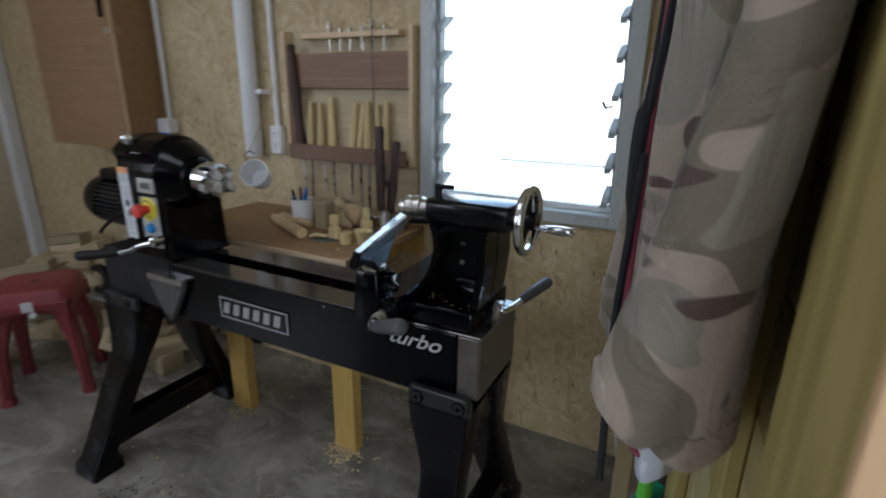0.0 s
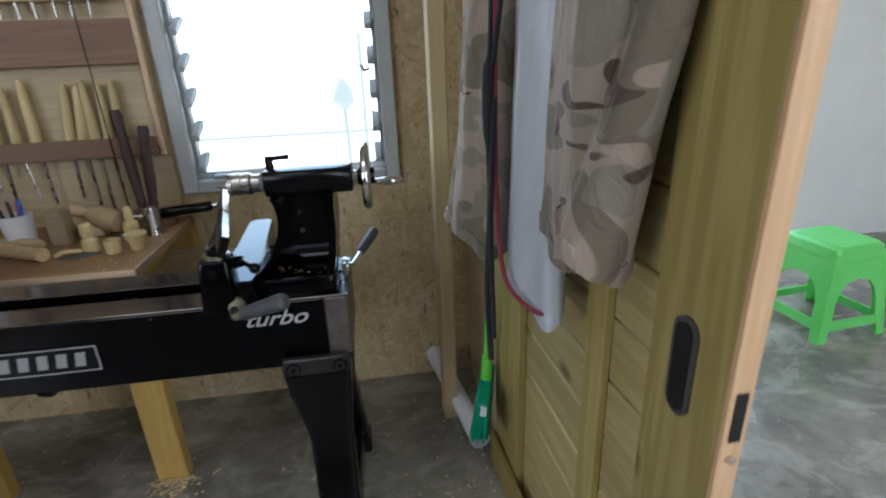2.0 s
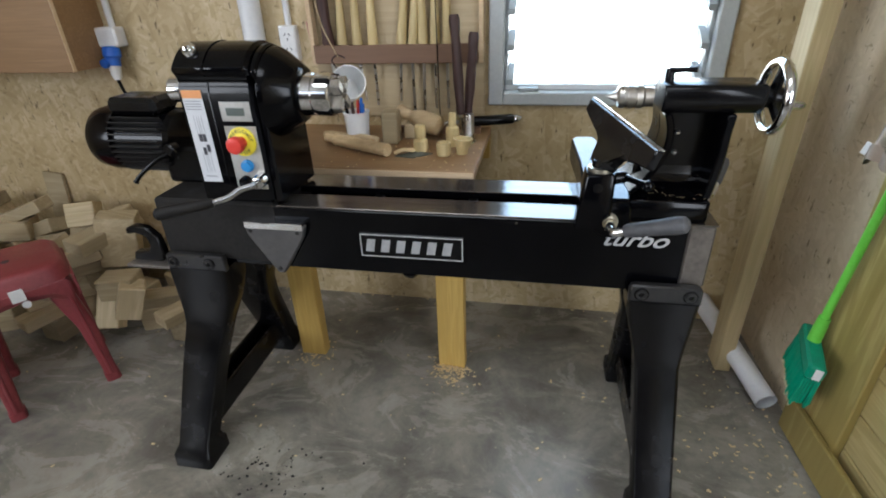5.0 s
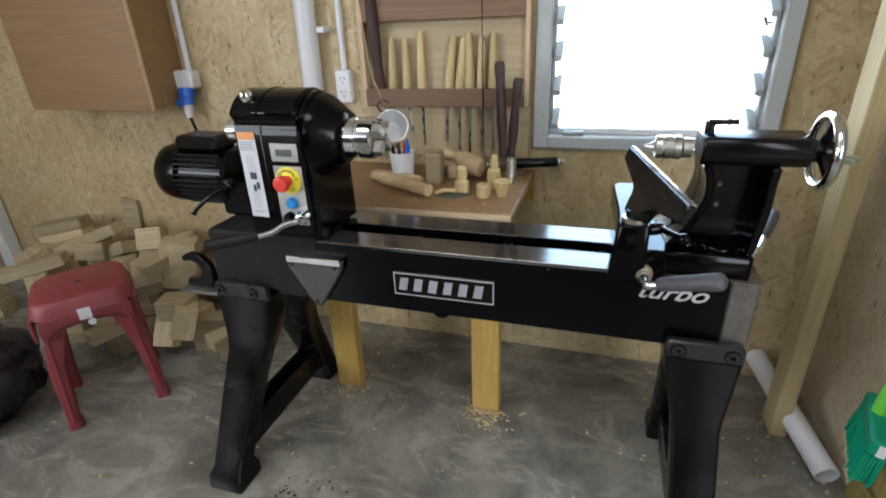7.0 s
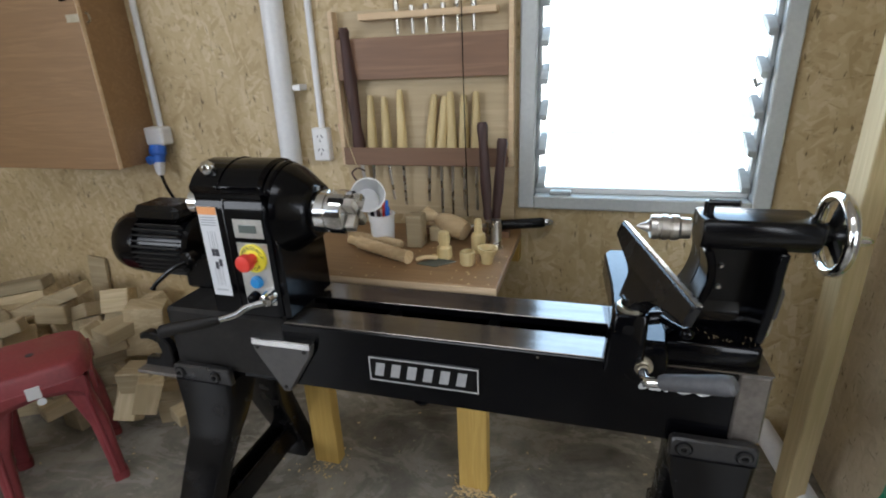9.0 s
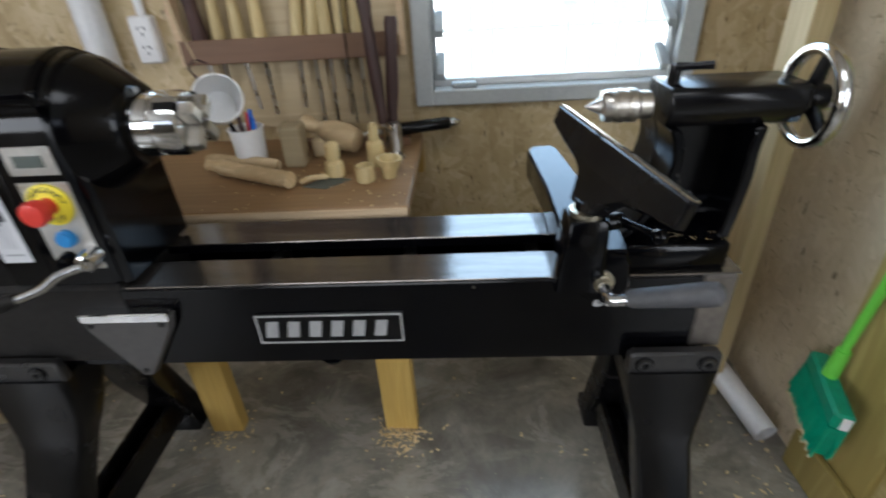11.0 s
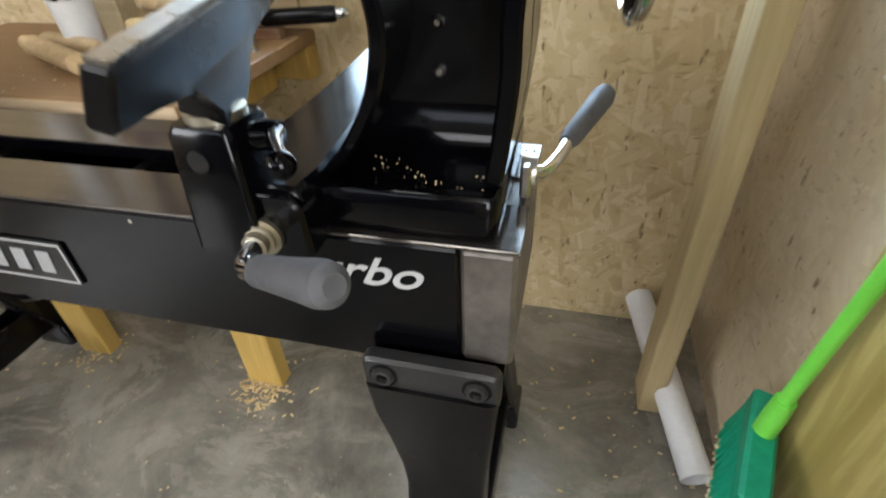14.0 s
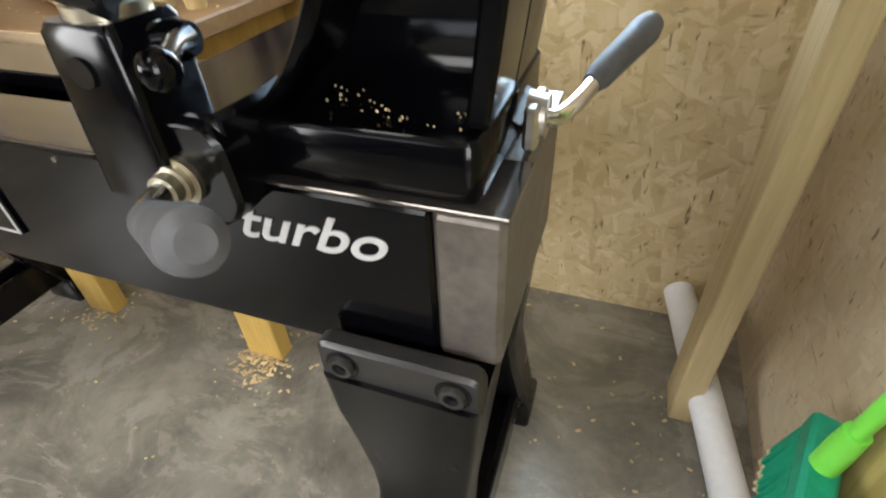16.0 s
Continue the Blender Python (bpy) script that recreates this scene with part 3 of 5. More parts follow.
# posts, shrubs and rail glow in place of the glare on them
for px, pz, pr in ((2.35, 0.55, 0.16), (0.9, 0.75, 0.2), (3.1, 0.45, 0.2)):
    solid("backdrop_post", sweep([(px, 9.0, -2.6), (px + 0.02, 9.0, pz + 0.9)], 0.035, 8), OUT_GLOW, "pale post in the yard, glowing to imitate glare", "post", kind="structure")
    solid("backdrop_bush", spin((px - 0.3, 9.2, -2.6), (px - 0.3, 9.2, pz + 0.25), [(0, 0.04), (0.86, 0.04), (0.9, pr), (0.95, pr * 0.8), (1, 0.04)], 10), OUT_GLOW, "pale shrub in the yard, glowing as if washed out", "shrub", kind="structure")
solid("backdrop_rail", box(-2, 6, 9.3, 9.34, 0.12, 0.17), OUT_GLOW, "pale fence rail in the yard, glowing like the rest", "fence", kind="structure", smooth=False)

# post and pipe in the corner
solid("corner_post", box(1.182, 1.230, 2.12, 2.21, 0, TOP_Z, 0.003), STUD, "pale pine upright standing clear of the corner", "post")
p0, p1 = Vector((1.180, 2.392, 0.118)), Vector((1.280, 1.948, 0.035))
bm = spin(p0, p1, [(0, 0.033), (1, 0.033), (1, 0.029), (0.02, 0.029)], 28)
solid("floor_pipe", bm, PVC, "white plastic pipe on the floor, leaning on the wall", "pipe")

# sliding ledged door, half open along the side wall
door = thing("door_1", (1.335, 1.45, 0), "pine sliding door of level boards and uprights, standing part open", "door", kind="structure")
slant = Matrix.Translation((1.326, 1.89, 0)) @ Matrix.Rotation(radians(2.6), 4, "Z")


def on_door(x0, x1, a, b, z0, z1, bevel=0.003):
    """x0, x1: depth behind the face; a, b: way from the far edge towards the near one."""
    return box(x0, x1, -b, -a, z0, z1, bevel, m=slant)


for k in range(17):
    z = 0.02 + k * 0.118
    part("plank", on_door(0.012, 0.019, 0.10, 0.80, z, z + 0.115, 0.004), PINE_Y, door)
for a, b, pr in ((0.0, 0.20, -0.010), (0.535, 0.595, -0.006), (0.715, 0.855, -0.006)):
    part("stile", on_door(pr, 0.012 if b < 0.8 else 0.022, a, b, 0.012, 2.04), PINE_Z, door)
part("bottom_rail", on_door(-0.03, -0.0125, 0.0, 0.70, 0.012, 0.13), PINE_Z, door)
part("door_edge", on_door(-0.006, 0.023, 0.8555, 0.863, 0.012, 2.04, 0.001), PINE_EDGE_LIT, door, "planed door edge, coloured paler for the next room's light")
part("back_lining", on_door(0.0195, 0.0225, 0.01, 0.85, 0.012, 2.04, 0.001), PINE_Z, door)


def oval(w, h, depth0, depth1, cz, cy, inset=0.0):
    pts = []
    for k in range(24):
        a = 2 * math.pi * k / 24
        yy, zz = (w / 2 - inset) * math.cos(a), (w / 2 - inset) * math.sin(a)
        zz += (h - w) / 2 if math.sin(a) >= 0 else -(h - w) / 2
        pts.append((cy + yy, cz + zz))
    bm = prism(pts, depth0, depth1, "x")
    bmesh.ops.transform(bm, matrix=slant, verts=bm.verts)
    return bm


pull = part("flush_pull", oval(0.044, 0.135, -0.010, 0.0, 0.885, -0.785), GREY_PLATE, door, "dark oval flush pull")
part("pull_recess", oval(0.044, 0.135, -0.012, -0.0101, 0.885, -0.785, 0.007), BLACK_DUSTY, pull)
part("lock_plate", on_door(0.001, 0.016, 0.8632, 0.865, 0.835, 0.90, 0.001), BLACK_DUSTY, door, "dark worn lock plate in the door edge")
part("lock_screw", rod(slant @ Vector((0.009, -0.866, 0.812)), slant @ Vector((0.009, -0.868, 0.812)), 0.005, 10), CHROME, door)

# ---- the lathe ----
BY, BZ = 1.683, 0.752
lathe = thing("wood_lathe", (0.23, 1.79, 0), "black cast-iron wood lathe with chrome wheel, motor and splayed legs", "lathe")
# bed
bm = box(-0.442, 0.862, BY, BY + 0.028, 0.578, BZ - 0.0045, 0.003)
box(-0.442, 0.862, 1.885, 1.913, 0.578, BZ - 0.0045, 0.003, bm=bm)
box(-0.0995, 0.862, BY + 0.029, BY + 0.082, BZ - 0.020, BZ - 0.0045, bm=bm)
box(-0.0995, 0.862, 1.827, 1.884, BZ - 0.020, BZ - 0.0045, bm=bm)
bed = part("bed", bm, BLACK, lathe)
part("bed_floor", box(-0.43, 0.86, BY + 0.03, 1.884, 0.60, 0.615), BLACK_DUSTY, bed)
for x in (-0.40, 0.10, 0.36, 0.60):
    part("bed_web", box(x, x + 0.02, BY + 0.029, 1.884, 0.616, 0.715), BLACK_DUSTY, bed)
part("bed_end", box(0.8625, 0.918, BY + 0.001, 1.912, 0.595, BZ - 0.0045, 0.005), STEEL_BARE, bed, "bare machined end of the bed")
for y0, y1 in ((BY, BY + 0.083), (1.825, 1.915)):
    part("bed_way", box(-0.10, 0.92, y0 + 0.001, y1, BZ - 0.004, BZ, 0.001), STEEL_WAY, bed, "ground steel bed way")
part("bed_head_end", box(-0.445, -0.1005, BY - 0.002, 1.916, 0.585, BZ + 0.006, 0.008), BLACK_DUSTY, bed)
part("drain_boss", spin((0.231, BY + 0.02, 0.578), (0.231, BY + 0.02, 0.560), [(0, 0.026), (0.5, 0.02), (1, 0.008)], 12), BLACK, bed)
for x, z in ((0.493, 0.737), (-0.33, 0.66)):
    part("bed_pin", rod((x, BY - 0.001, z), (x, BY + 0.004, z), 0.003, 8), CHROME_DULL, bed)
# name plate: a framed plate with slanted plain blocks
plate = part("name_plate", box(0.111, 0.371, BY - 0.004, BY - 0.0005, 0.626, 0.692, 0.0015), BLACK_CAST, lathe, "black name plate with a silver border")
bm = box(0.113, 0.369, BY - 0.0055, BY - 0.0042, 0.687, 0.6895)
for a in ((0.113, 0.369, 0.6285, 0.631), (0.113, 0.1155, 0.631, 0.687), (0.3665, 0.369, 0.631, 0.687)):
    box(a[0], a[1], BY - 0.0055, BY - 0.0042, a[2], a[3], bm=bm)
part("plate_border", bm, SILVER, plate, smooth=False)
for k in range(6):
    x = 0.125 + k * 0.0385
    part("plate_block", prism([(x, 0.642), (x + 0.021, 0.642), (x + 0.0275, 0.676), (x + 0.0065, 0.676)], BY - 0.0055, BY - 0.0042, "y"), PLATE_PRINT, plate, smooth=False)
# slanted model lettering
slope = Matrix(((1, 0.5, 0, 0), (0, 1, 0, 0), (0, 0, 1, 0), (0, 0, 0, 1)))
bm = words(bmesh.new(), "turbo", 0.055, Matrix.Translation((0.760, BY - 0.0010, 0.7085)) @ Matrix.Rotation(radians(90), 4, "X") @ slope @ Matrix.Diagonal((1.10, 0.92, 1, 1)), 0.0007, 0.0006)
part("model_mark", bm, SILVER, lathe, "slanted silver lettering")

# legs: two at each end, splayed front and back
LEG_HEAD = [(0.0, -0.462, -0.345, 1.468, 1.572), (0.036, -0.462, -0.345, 1.472, 1.572), (0.060, -0.452, -0.356, 1.492, 1.566), (0.30, -0.440, -0.326, 1.600, 1.675),
            (0.385, -0.432, -0.304, 1.638, 1.705), (0.42, -0.430, -0.292, 1.643, 1.720), (0.47, -0.429, -0.276, 1.645, 1.735), (0.52, -0.430, -0.268, 1.646, 1.75), (0.570, -0.432, -0.266, 1.646, 1.76)]
LEG_TAIL = [(0.0, 0.806, 0.912, 1.468, 1.572), (0.036, 0.806, 0.912, 1.472, 1.572), (0.060, 0.814, 0.904, 1.492, 1.566), (0.30, 0.800, 0.898, 1.600, 1.675),
            (0.385, 0.794, 0.896, 1.638, 1.705), (0.42, 0.788, 0.898, 1.643, 1.720), (0.47, 0.776, 0.902, 1.645, 1.735), (0.52, 0.762, 0.906, 1.646, 1.75), (0.570, 0.757, 0.909, 1.646, 1.76)]


def leg(sections, back):
    """One splayed leg: upright under the bed, then raked out to a broad toe."""
    out = []
    for z, x0, x1, y0, y1 in sections:
        ys = (3.58 - y1, 3.58 - y0) if back else (y0, y1)
        out.append((z, x0, x1, *ys))
    return loft(out, 0.0, round_by=0.010)


for sections, bolts in ((LEG_HEAD, (-0.412, -0.306)), (LEG_TAIL, (0.781, 0.886))):
    fx0, fx1 = sections[-1][1] - 0.002, sections[-1][2] + 0.002
    for back in (False, True):
        turned = (lambda y: 3.58 - y) if back else (lambda y: y)
        lg = part("leg", leg(sections, back), BLACK_CAST, lathe)
        flange = sorted((turned(1.652), turned(1.674)))
        part("leg_flange", prism([(fx0, 0.562), (fx1, 0.562), (fx1, 0.604), (fx1 - 0.008, 0.611), (fx0 + 0.008, 0.611), (fx0, 0.604)], flange[0], flange[1], "y", 0.004), FLANGE, lg, "worn black bolting flange")
        for bx in bolts:
            bolt = part("flange_bolt", spin((bx, turned(1.660), 0.588), (bx, turned(1.6455), 0.588), [(0, 0.0125), (0.8, 0.0125), (1, 0.0110), (1, 0.0072), (0.6, 0.0068)], 20), FLANGE, lg, "socket-head bolt")
            part("bolt_washer", spin((bx, turned(1.6535), 0.588), (bx, turned(1.6508), 0.588), [(0, 0.0165), (1, 0.0165)], 20), BLACK_CAST, lg)
    xs = sections[2][1] + 0.012, sections[2][2] - 0.012
    part("leg_stretcher", box(xs[0], xs[0] + 0.012, 1.54, 2.04, 0.07, 0.155, 0.003), BLACK_CAST, lathe)
    part("leg_stretcher", box(xs[1] - 0.012, xs[1], 1.54, 2.04, 0.07, 0.155, 0.003), BLACK_CAST, lathe)
    part("stretcher_web", box(xs[0] + 0.0125, xs[1] - 0.0125, 1.55, 2.03, 0.072, 0.082), BLACK_DUSTY, lathe)
    arch = [(1.70, 0.569), (1.88, 0.569), (1.88, 0.50), (1.85, 0.47), (1.79, 0.455), (1.73, 0.47), (1.70, 0.50)]
    part("leg_bridge", prism(arch, xs[0], xs[1], "x", 0.004), BLACK_CAST, lathe)

# headstock body, rounded at the top
SY, SZ = 1.765, 1.005
prof = [(BY - 0.005, BZ + 0.007), (BY - 0.005, 1.030), (BY + 0.004, 1.052)]
prof += [(SY - 0.112 * math.cos(radians(a)), 1.012 + 0.112 * math.sin(radians(a))) for a in range(32, 180, 11)]
prof += [(1.882, 1.02), (1.890, BZ + 0.007)]
head = part("headstock", prism(prof, -0.285, -0.097, "x", 0.008), BLACK, lathe, "glossy black headstock housing")
prof2 = [(p[0] + (0.006 if p[0] < SY else -0.006), p[1] - (0.006 if p[1] > 0.9 else 0)) for p in prof]
part("headstock_side", prism([(y, z) for y, z in prof2], -0.0968, -0.078, "x", 0.005), BLACK, head)
part("housing_seam", prism([(y - 0.0015 if y < SY else y + 0.0015, z + (0.0015 if z > 0.9 else 0.004)) for y, z in prof], -0.205, -0.202, "x"), BLACK_CAST, head)
part("nose_cone", spin((-0.079, SY, SZ + 0.004), (-0.010, SY, SZ), [(0, 0.103), (0.10, 0.101), (0.25, 0.096), (0.82, 0.069), (0.95, 0.063), (1, 0.057)], 40), BLACK, head)
part("breather_cap", spin((-0.245, SY - 0.055, 1.102), (-0.245, SY - 0.066, 1.124), [(0, 0.016), (0.6, 0.016), (0.8, 0.013), (1, 0.010)], 20), CHROME, head, "round chrome cap")
part("outboard_wheel", spin((-0.292, SY, SZ + 0.01), (-0.36, SY, SZ + 0.01), [(0, 0.02), (0.2, 0.024), (0.5, 0.030), (0.9, 0.030), (1, 0.024)], 24), CHROME, head, "chrome outboard spindle nut")
chuck = part("chuck", spin((-0.014, SY, SZ), (0.062, SY, SZ), [(0, 0.044), (0.05, 0.049), (0.42, 0.049), (0.44, 0.046), (0.5, 0.046), (0.52, 0.050), (0.9, 0.050), (1, 0.046)], 40), CHROME, lathe, "chrome four-jaw chuck")
for k in range(4):
    rot = Matrix.Translation((0, SY, SZ)) @ Matrix.Rotation(radians(45 + 90 * k), 4, "X")
    bm = box(0.0622, 0.086, -0.011, 0.011, 0.010, 0.044, 0.003, m=rot)
    part("chuck_jaw", bm, CHROME_DULL, chuck)
    part("jaw_slot", box(0.030, 0.0632, -0.006, 0.006, 0.030, 0.0512, m=rot), BLACK_CAST, chuck, smooth=False)
# decals and controls on the front face
FY = BY - 0.005
sticker = part("data_sticker", box(-0.272, -0.222, FY - 0.0012, FY - 0.0002, 0.812, 1.030), LABEL, head, "pale label with an orange warning band", smooth=False)
part("warning_band", box(-0.272, -0.222, FY - 0.0018, FY - 0.0013, 1.012, 1.030), ORANGE, sticker, smooth=False)
bars = [(-0.268, -0.228, 1.004 - k * 0.006, 1.0065 - k * 0.006) for k in range(4)] + [(-0.262, -0.232, 0.825, 0.828)]
for x in (-0.256, -0.244):
    for z0 in (0.925, 0.838):
        bars += [(x, x + 0.0012, z0, z0 + 0.048), (x + 0.007, x + 0.0082, z0, z0 + 0.048)]
for x0, x1, z0, z1 in bars:
    part("grey_bar", box(x0, x1, FY - 0.0018, FY - 0.0013, z0, z1), PRINT_GREY, sticker, smooth=False)
for x, z in ((-0.255, 0.912), (-0.245, 0.912), (-0.252, 0.880), (-0.241, 0.887)):
    part("dark_block", box(x, x + 0.009, FY - 0.0019, FY - 0.0013, z, z + 0.018), PRINT_DARK, sticker, smooth=False)
panel = part("display_bezel", box(-0.183, -0.108, FY - 0.003, FY - 0.0002, 0.961, 1.005, 0.001), ALU, head, "silver bezel round a dark display")
part("display", box(-0.168, -0.124, FY - 0.0045, FY - 0.0032, 0.974, 0.992), LCD, panel, smooth=False)
panel = part("switch_panel", box(-0.183, -0.104, FY - 0.003, FY - 0.0002, 0.798, 0.950, 0.001), ALU, head, "brushed metal switch panel")
for x, z in ((-0.177, 0.944), (-0.110, 0.944), (-0.177, 0.804), (-0.110, 0.804)):
    part("panel_screw", rod((x, FY - 0.0045, z), (x, FY - 0.003, z), 0.003, 8), CHROME_DULL, panel)
ring = part("warning_ring", spin((-0.143, FY - 0.003, 0.915), (-0.143, FY - 0.008, 0.915), [(0, 0.034), (0.8, 0.034), (1, 0.032)], 36), YELLOW, panel, "yellow emergency stop ring")
bm = bmesh.new()
for text, start, step in (("EMERGENCY", 168, -19.5), ("STOP", 234, 24)):
    for i, ch in enumerate(text):
        a = radians(start + step * i)
        up = a - math.pi / 2 if text != "STOP" else a + math.pi / 2
        m = Matrix.Translation((-0.143 + 0.0255 * math.cos(a), FY - 0.0086, 0.915 + 0.0255 * math.sin(a))) @ Matrix.Rotation(radians(90), 4, "X") @ Matrix.Rotation(up, 4, "Z")
        words(bm, ch, 0.012, m, 0.0003)
part("ring_lettering", bm, PRINT_DARK, ring, smooth=False)
part("stop_button", spin((-0.143, FY - 0.008, 0.915), (-0.143, FY - 0.046, 0.915), [(0, 0.013), (0.45, 0.013), (0.5, 0.019), (0.85, 0.020), (0.96, 0.018), (1, 0.012)], 28), RED, panel, "red mushroom stop button")
part("blue_button", spin((-0.143, FY - 0.003, 0.857), (-0.143, FY - 0.016, 0.857), [(0, 0.015), (0.5, 0.015), (0.55, 0.012), (0.95, 0.012), (1, 0.010)], 20), AZURE, panel, "blue push button")
part("speed_knob", spin((-0.155, FY - 0.003, 0.818), (-0.155, FY - 0.022, 0.818), [(0, 0.015), (0.8, 0.013), (1, 0.011)], 20), BLACK, panel, "black speed knob")
# headstock locking lever
lev = part("locking_lever", spin((-0.112, FY - 0.002, 0.826), (-0.112, FY - 0.034, 0.822), [(0, 0.017), (0.6, 0.017), (0.9, 0.015), (1, 0.010)], 20), CHROME, lathe, "chrome lever with a dark rubber grip")
part("lever_shaft", sweep(smooth_path([(-0.112, 1.642, 0.822), (-0.15, 1.632, 0.812), (-0.175, 1.618, 0.797), (-0.212, 1.602, 0.788)], 4), 0.0075, 12), CHROME, lev)
part("lever_grip", spin((-0.208, 1.604, 0.789), (-0.325, 1.546, 0.776), [(0, 0.010), (0.1, 0.0125), (0.85, 0.0155), (0.96, 0.014), (1, 0.008)], 18), BLACK_DUSTY, lev)
# triangular bracket
gus = part("stand_bracket", prism([(-0.186, 0.708), (-0.022, 0.708), (-0.030, 0.676), (-0.098, 0.570), (-0.116, 0.570), (-0.180, 0.676)], BY - 0.022, BY - 0.0008, "y", 0.004), GREY_PLATE, lathe, "grey triangular bracket with a taped top edge")
part("tape", box(-0.183, -0.026, BY - 0.0245, BY - 0.001, 0.6955, 0.7135, 0.002), CHROME, gus, "silver tape")
for x, z in ((-0.168, 0.690), (-0.042, 0.690), (-0.107, 0.585)):
    part("bracket_screw", rod((x, BY - 0.0245, z), (x, BY - 0.0222, z), 0.005, 10), BLACK_DUSTY, gus)
# motor
MY, MZ = 1.85, 0.868
motor = part("motor", spin((-0.43, MY, MZ), (-0.69, MY, MZ), [(0, 0.07), (0.04, 0.078), (0.62, 0.078), (0.63, 0.089), (0.80, 0.089), (0.92, 0.082), (0.98, 0.068), (1, 0.045)], 40), BLACK, lathe, "black finned electric motor")
for k in range(36):
    a = radians(k * 10)
    rot = Matrix.Translation((0, MY, MZ)) @ Matrix.Rotation(a, 4, "X")
    if k < 4 or k > 32:
        continue
    part("cooling_fin", box(-0.595, -0.445, -0.0018, 0.0018, 0.076, 0.091, m=rot), BLACK_DUSTY, motor, smooth=False)
part("terminal_box", box(-0.60, -0.455, MY - 0.055, MY + 0.05, MZ + 0.074, MZ + 0.118, 0.012), BLACK_CAST, motor)
part("motor_mount", box(-0.47, -0.286, 1.79, 1.90, BZ + 0.007, 0.86, 0.01), BLACK_CAST, lathe)
part("belt_lever", sweep(smooth_path([(-0.40, 1.765, 0.862), (-0.45, 1.745, 0.838), (-0.50, 1.73, 0.800), (-0.515, 1.725, 0.782)], 4), [0.011] + [0.006] * 11 + [0.008], 10), BLACK_CAST, lathe)
part("lever_boss", spin((-0.415, 1.78, 0.862), (-0.415, 1.752, 0.862), [(0, 0.017), (0.8, 0.017), (1, 0.012)], 14), BLACK_CAST, lathe)

# tailstock
TY = 1.755
left_rim = smooth_path([(0.716, 0, 0.800), (0.738, 0, 0.820), (0.760, 0, 0.850), (0.778, 0, 0.885), (0.787, 0, 0.925), (0.784, 0, 0.958), (0.776, 0, 0.980)], 3)
right_rim = smooth_path([(0.897, 0, 0.800), (0.904, 0, 0.850), (0.909, 0, 0.900), (0.909, 0, 0.940), (0.912, 0, 0.980)], 3)
outline = [(p.x, p.z) for p in left_rim] + [(p.x, p.z) for p in right_rim[::-1]]
tail = part("tailstock", prism(outline, 1.783, 1.870, "y", 0.004), BLACK_CAST, lathe, "black cast tailstock with a hollow waisted column")
part("base", prism([(0.712, 1.697), (0.719, 1.690), (0.890, 1.690), (0.897, 1.697), (0.897, 1.895), (0.712, 1.895)], BZ + 0.001, 0.800, "z", 0.004), BLACK, tail)
for rim, d in ((left_rim, 0.015), (right_rim, -0.017)):
    strip = [(p.x, p.z) for p in rim] + [(p.x + d, p.z) for p in rim[::-1]]
    part("column_rim", prism(strip, 1.708, 1.7825, "y", 0.003), BLACK, tail)
hollow = [(1.7825, 0.8005), (1.7825, 0.850), (1.778, 0.832), (1.766, 0.815), (1.745, 0.8045), (1.708, 0.8005)]
part("column_fillet", prism(hollow, 0.745, 0.886, "x"), BLACK, tail)
housing = [(TY - 0.038, 0.9805), (TY + 0.045, 0.9805), (TY + 0.050, 0.990), (TY + 0.050, 1.026), (TY + 0.042, 1.036), (TY - 0.042, 1.036), (TY - 0.050, 1.028), (TY - 0.050, 1.004)]
part("quill_housing", prism(housing, 0.770, 0.956, "x", 0.003), BLACK_CAST, tail)
for z in (0.924, 0.881):
    part("web_screw", spin((0.826, 1.784, z), (0.826, 1.7765, z), [(0, 0.0055), (0.6, 0.0055), (1, 0.003)], 12), CHROME_DULL, tail)
quill = part("quill", spin((0.757, TY, SZ), (0.738, TY, SZ), [(0, 0.020), (1, 0.020)], 28), CHROME_DULL, tail)
part("drill_chuck", spin((0.742, TY, SZ), (0.664, TY, SZ), [(0, 0.018), (0.08, 0.024), (0.22, 0.0245), (0.23, 0.022), (0.30, 0.022), (0.31, 0.0245), (0.45, 0.0245), (0.46, 0.022), (0.53, 0.022), (0.54, 0.024), (0.68, 0.022), (0.72, 0.012), (0.98, 0.002), (1, 0.001)], 36), CHROME_DULL, quill, "ribbed nickel live centre with a point")
part("wheel_shaft", rod((0.955, TY, SZ), (1.0, TY, SZ), 0.014, 20), CHROME_DULL, tail)
bm = bmesh.new()
N, M, R, r = 56, 12, 0.066, 0.009
ringv = [[bm.verts.new((0.985 + 1.15 * r * math.sin(b), TY + (R + r * math.cos(b)) * math.cos(a), SZ + (R + r * math.cos(b)) * math.sin(a))) for b in (2 * math.pi * j / M for j in range(M))] for a in (2 * math.pi * i / N for i in range(N))]
for i in range(N):
    for j in range(M):
        bm.faces.new((ringv[i][j], ringv[(i + 1) % N][j], ringv[(i + 1) % N][(j + 1) % M], ringv[i][(j + 1) % M]))
wheel = part("handwheel", bm, CHROME, tail, "chrome handwheel")
part("wheel_hub", spin((0.966, TY, SZ), (1.004, TY, SZ), [(0, 0.018), (0.3, 0.022), (1, 0.018)], 24), BLACK_CAST, wheel)
for k in range(3):
    a = radians(100 + 120 * k)
    part("wheel_spoke", sweep([(0.982, TY + 0.015 * math.cos(a), SZ + 0.015 * math.sin(a)), (0.985, TY + 0.064 * math.cos(a), SZ + 0.064 * math.sin(a))], [0.011, 0.0075], 10), BLACK_CAST, wheel)
hy, hz = TY + 0.055, SZ - 0.028
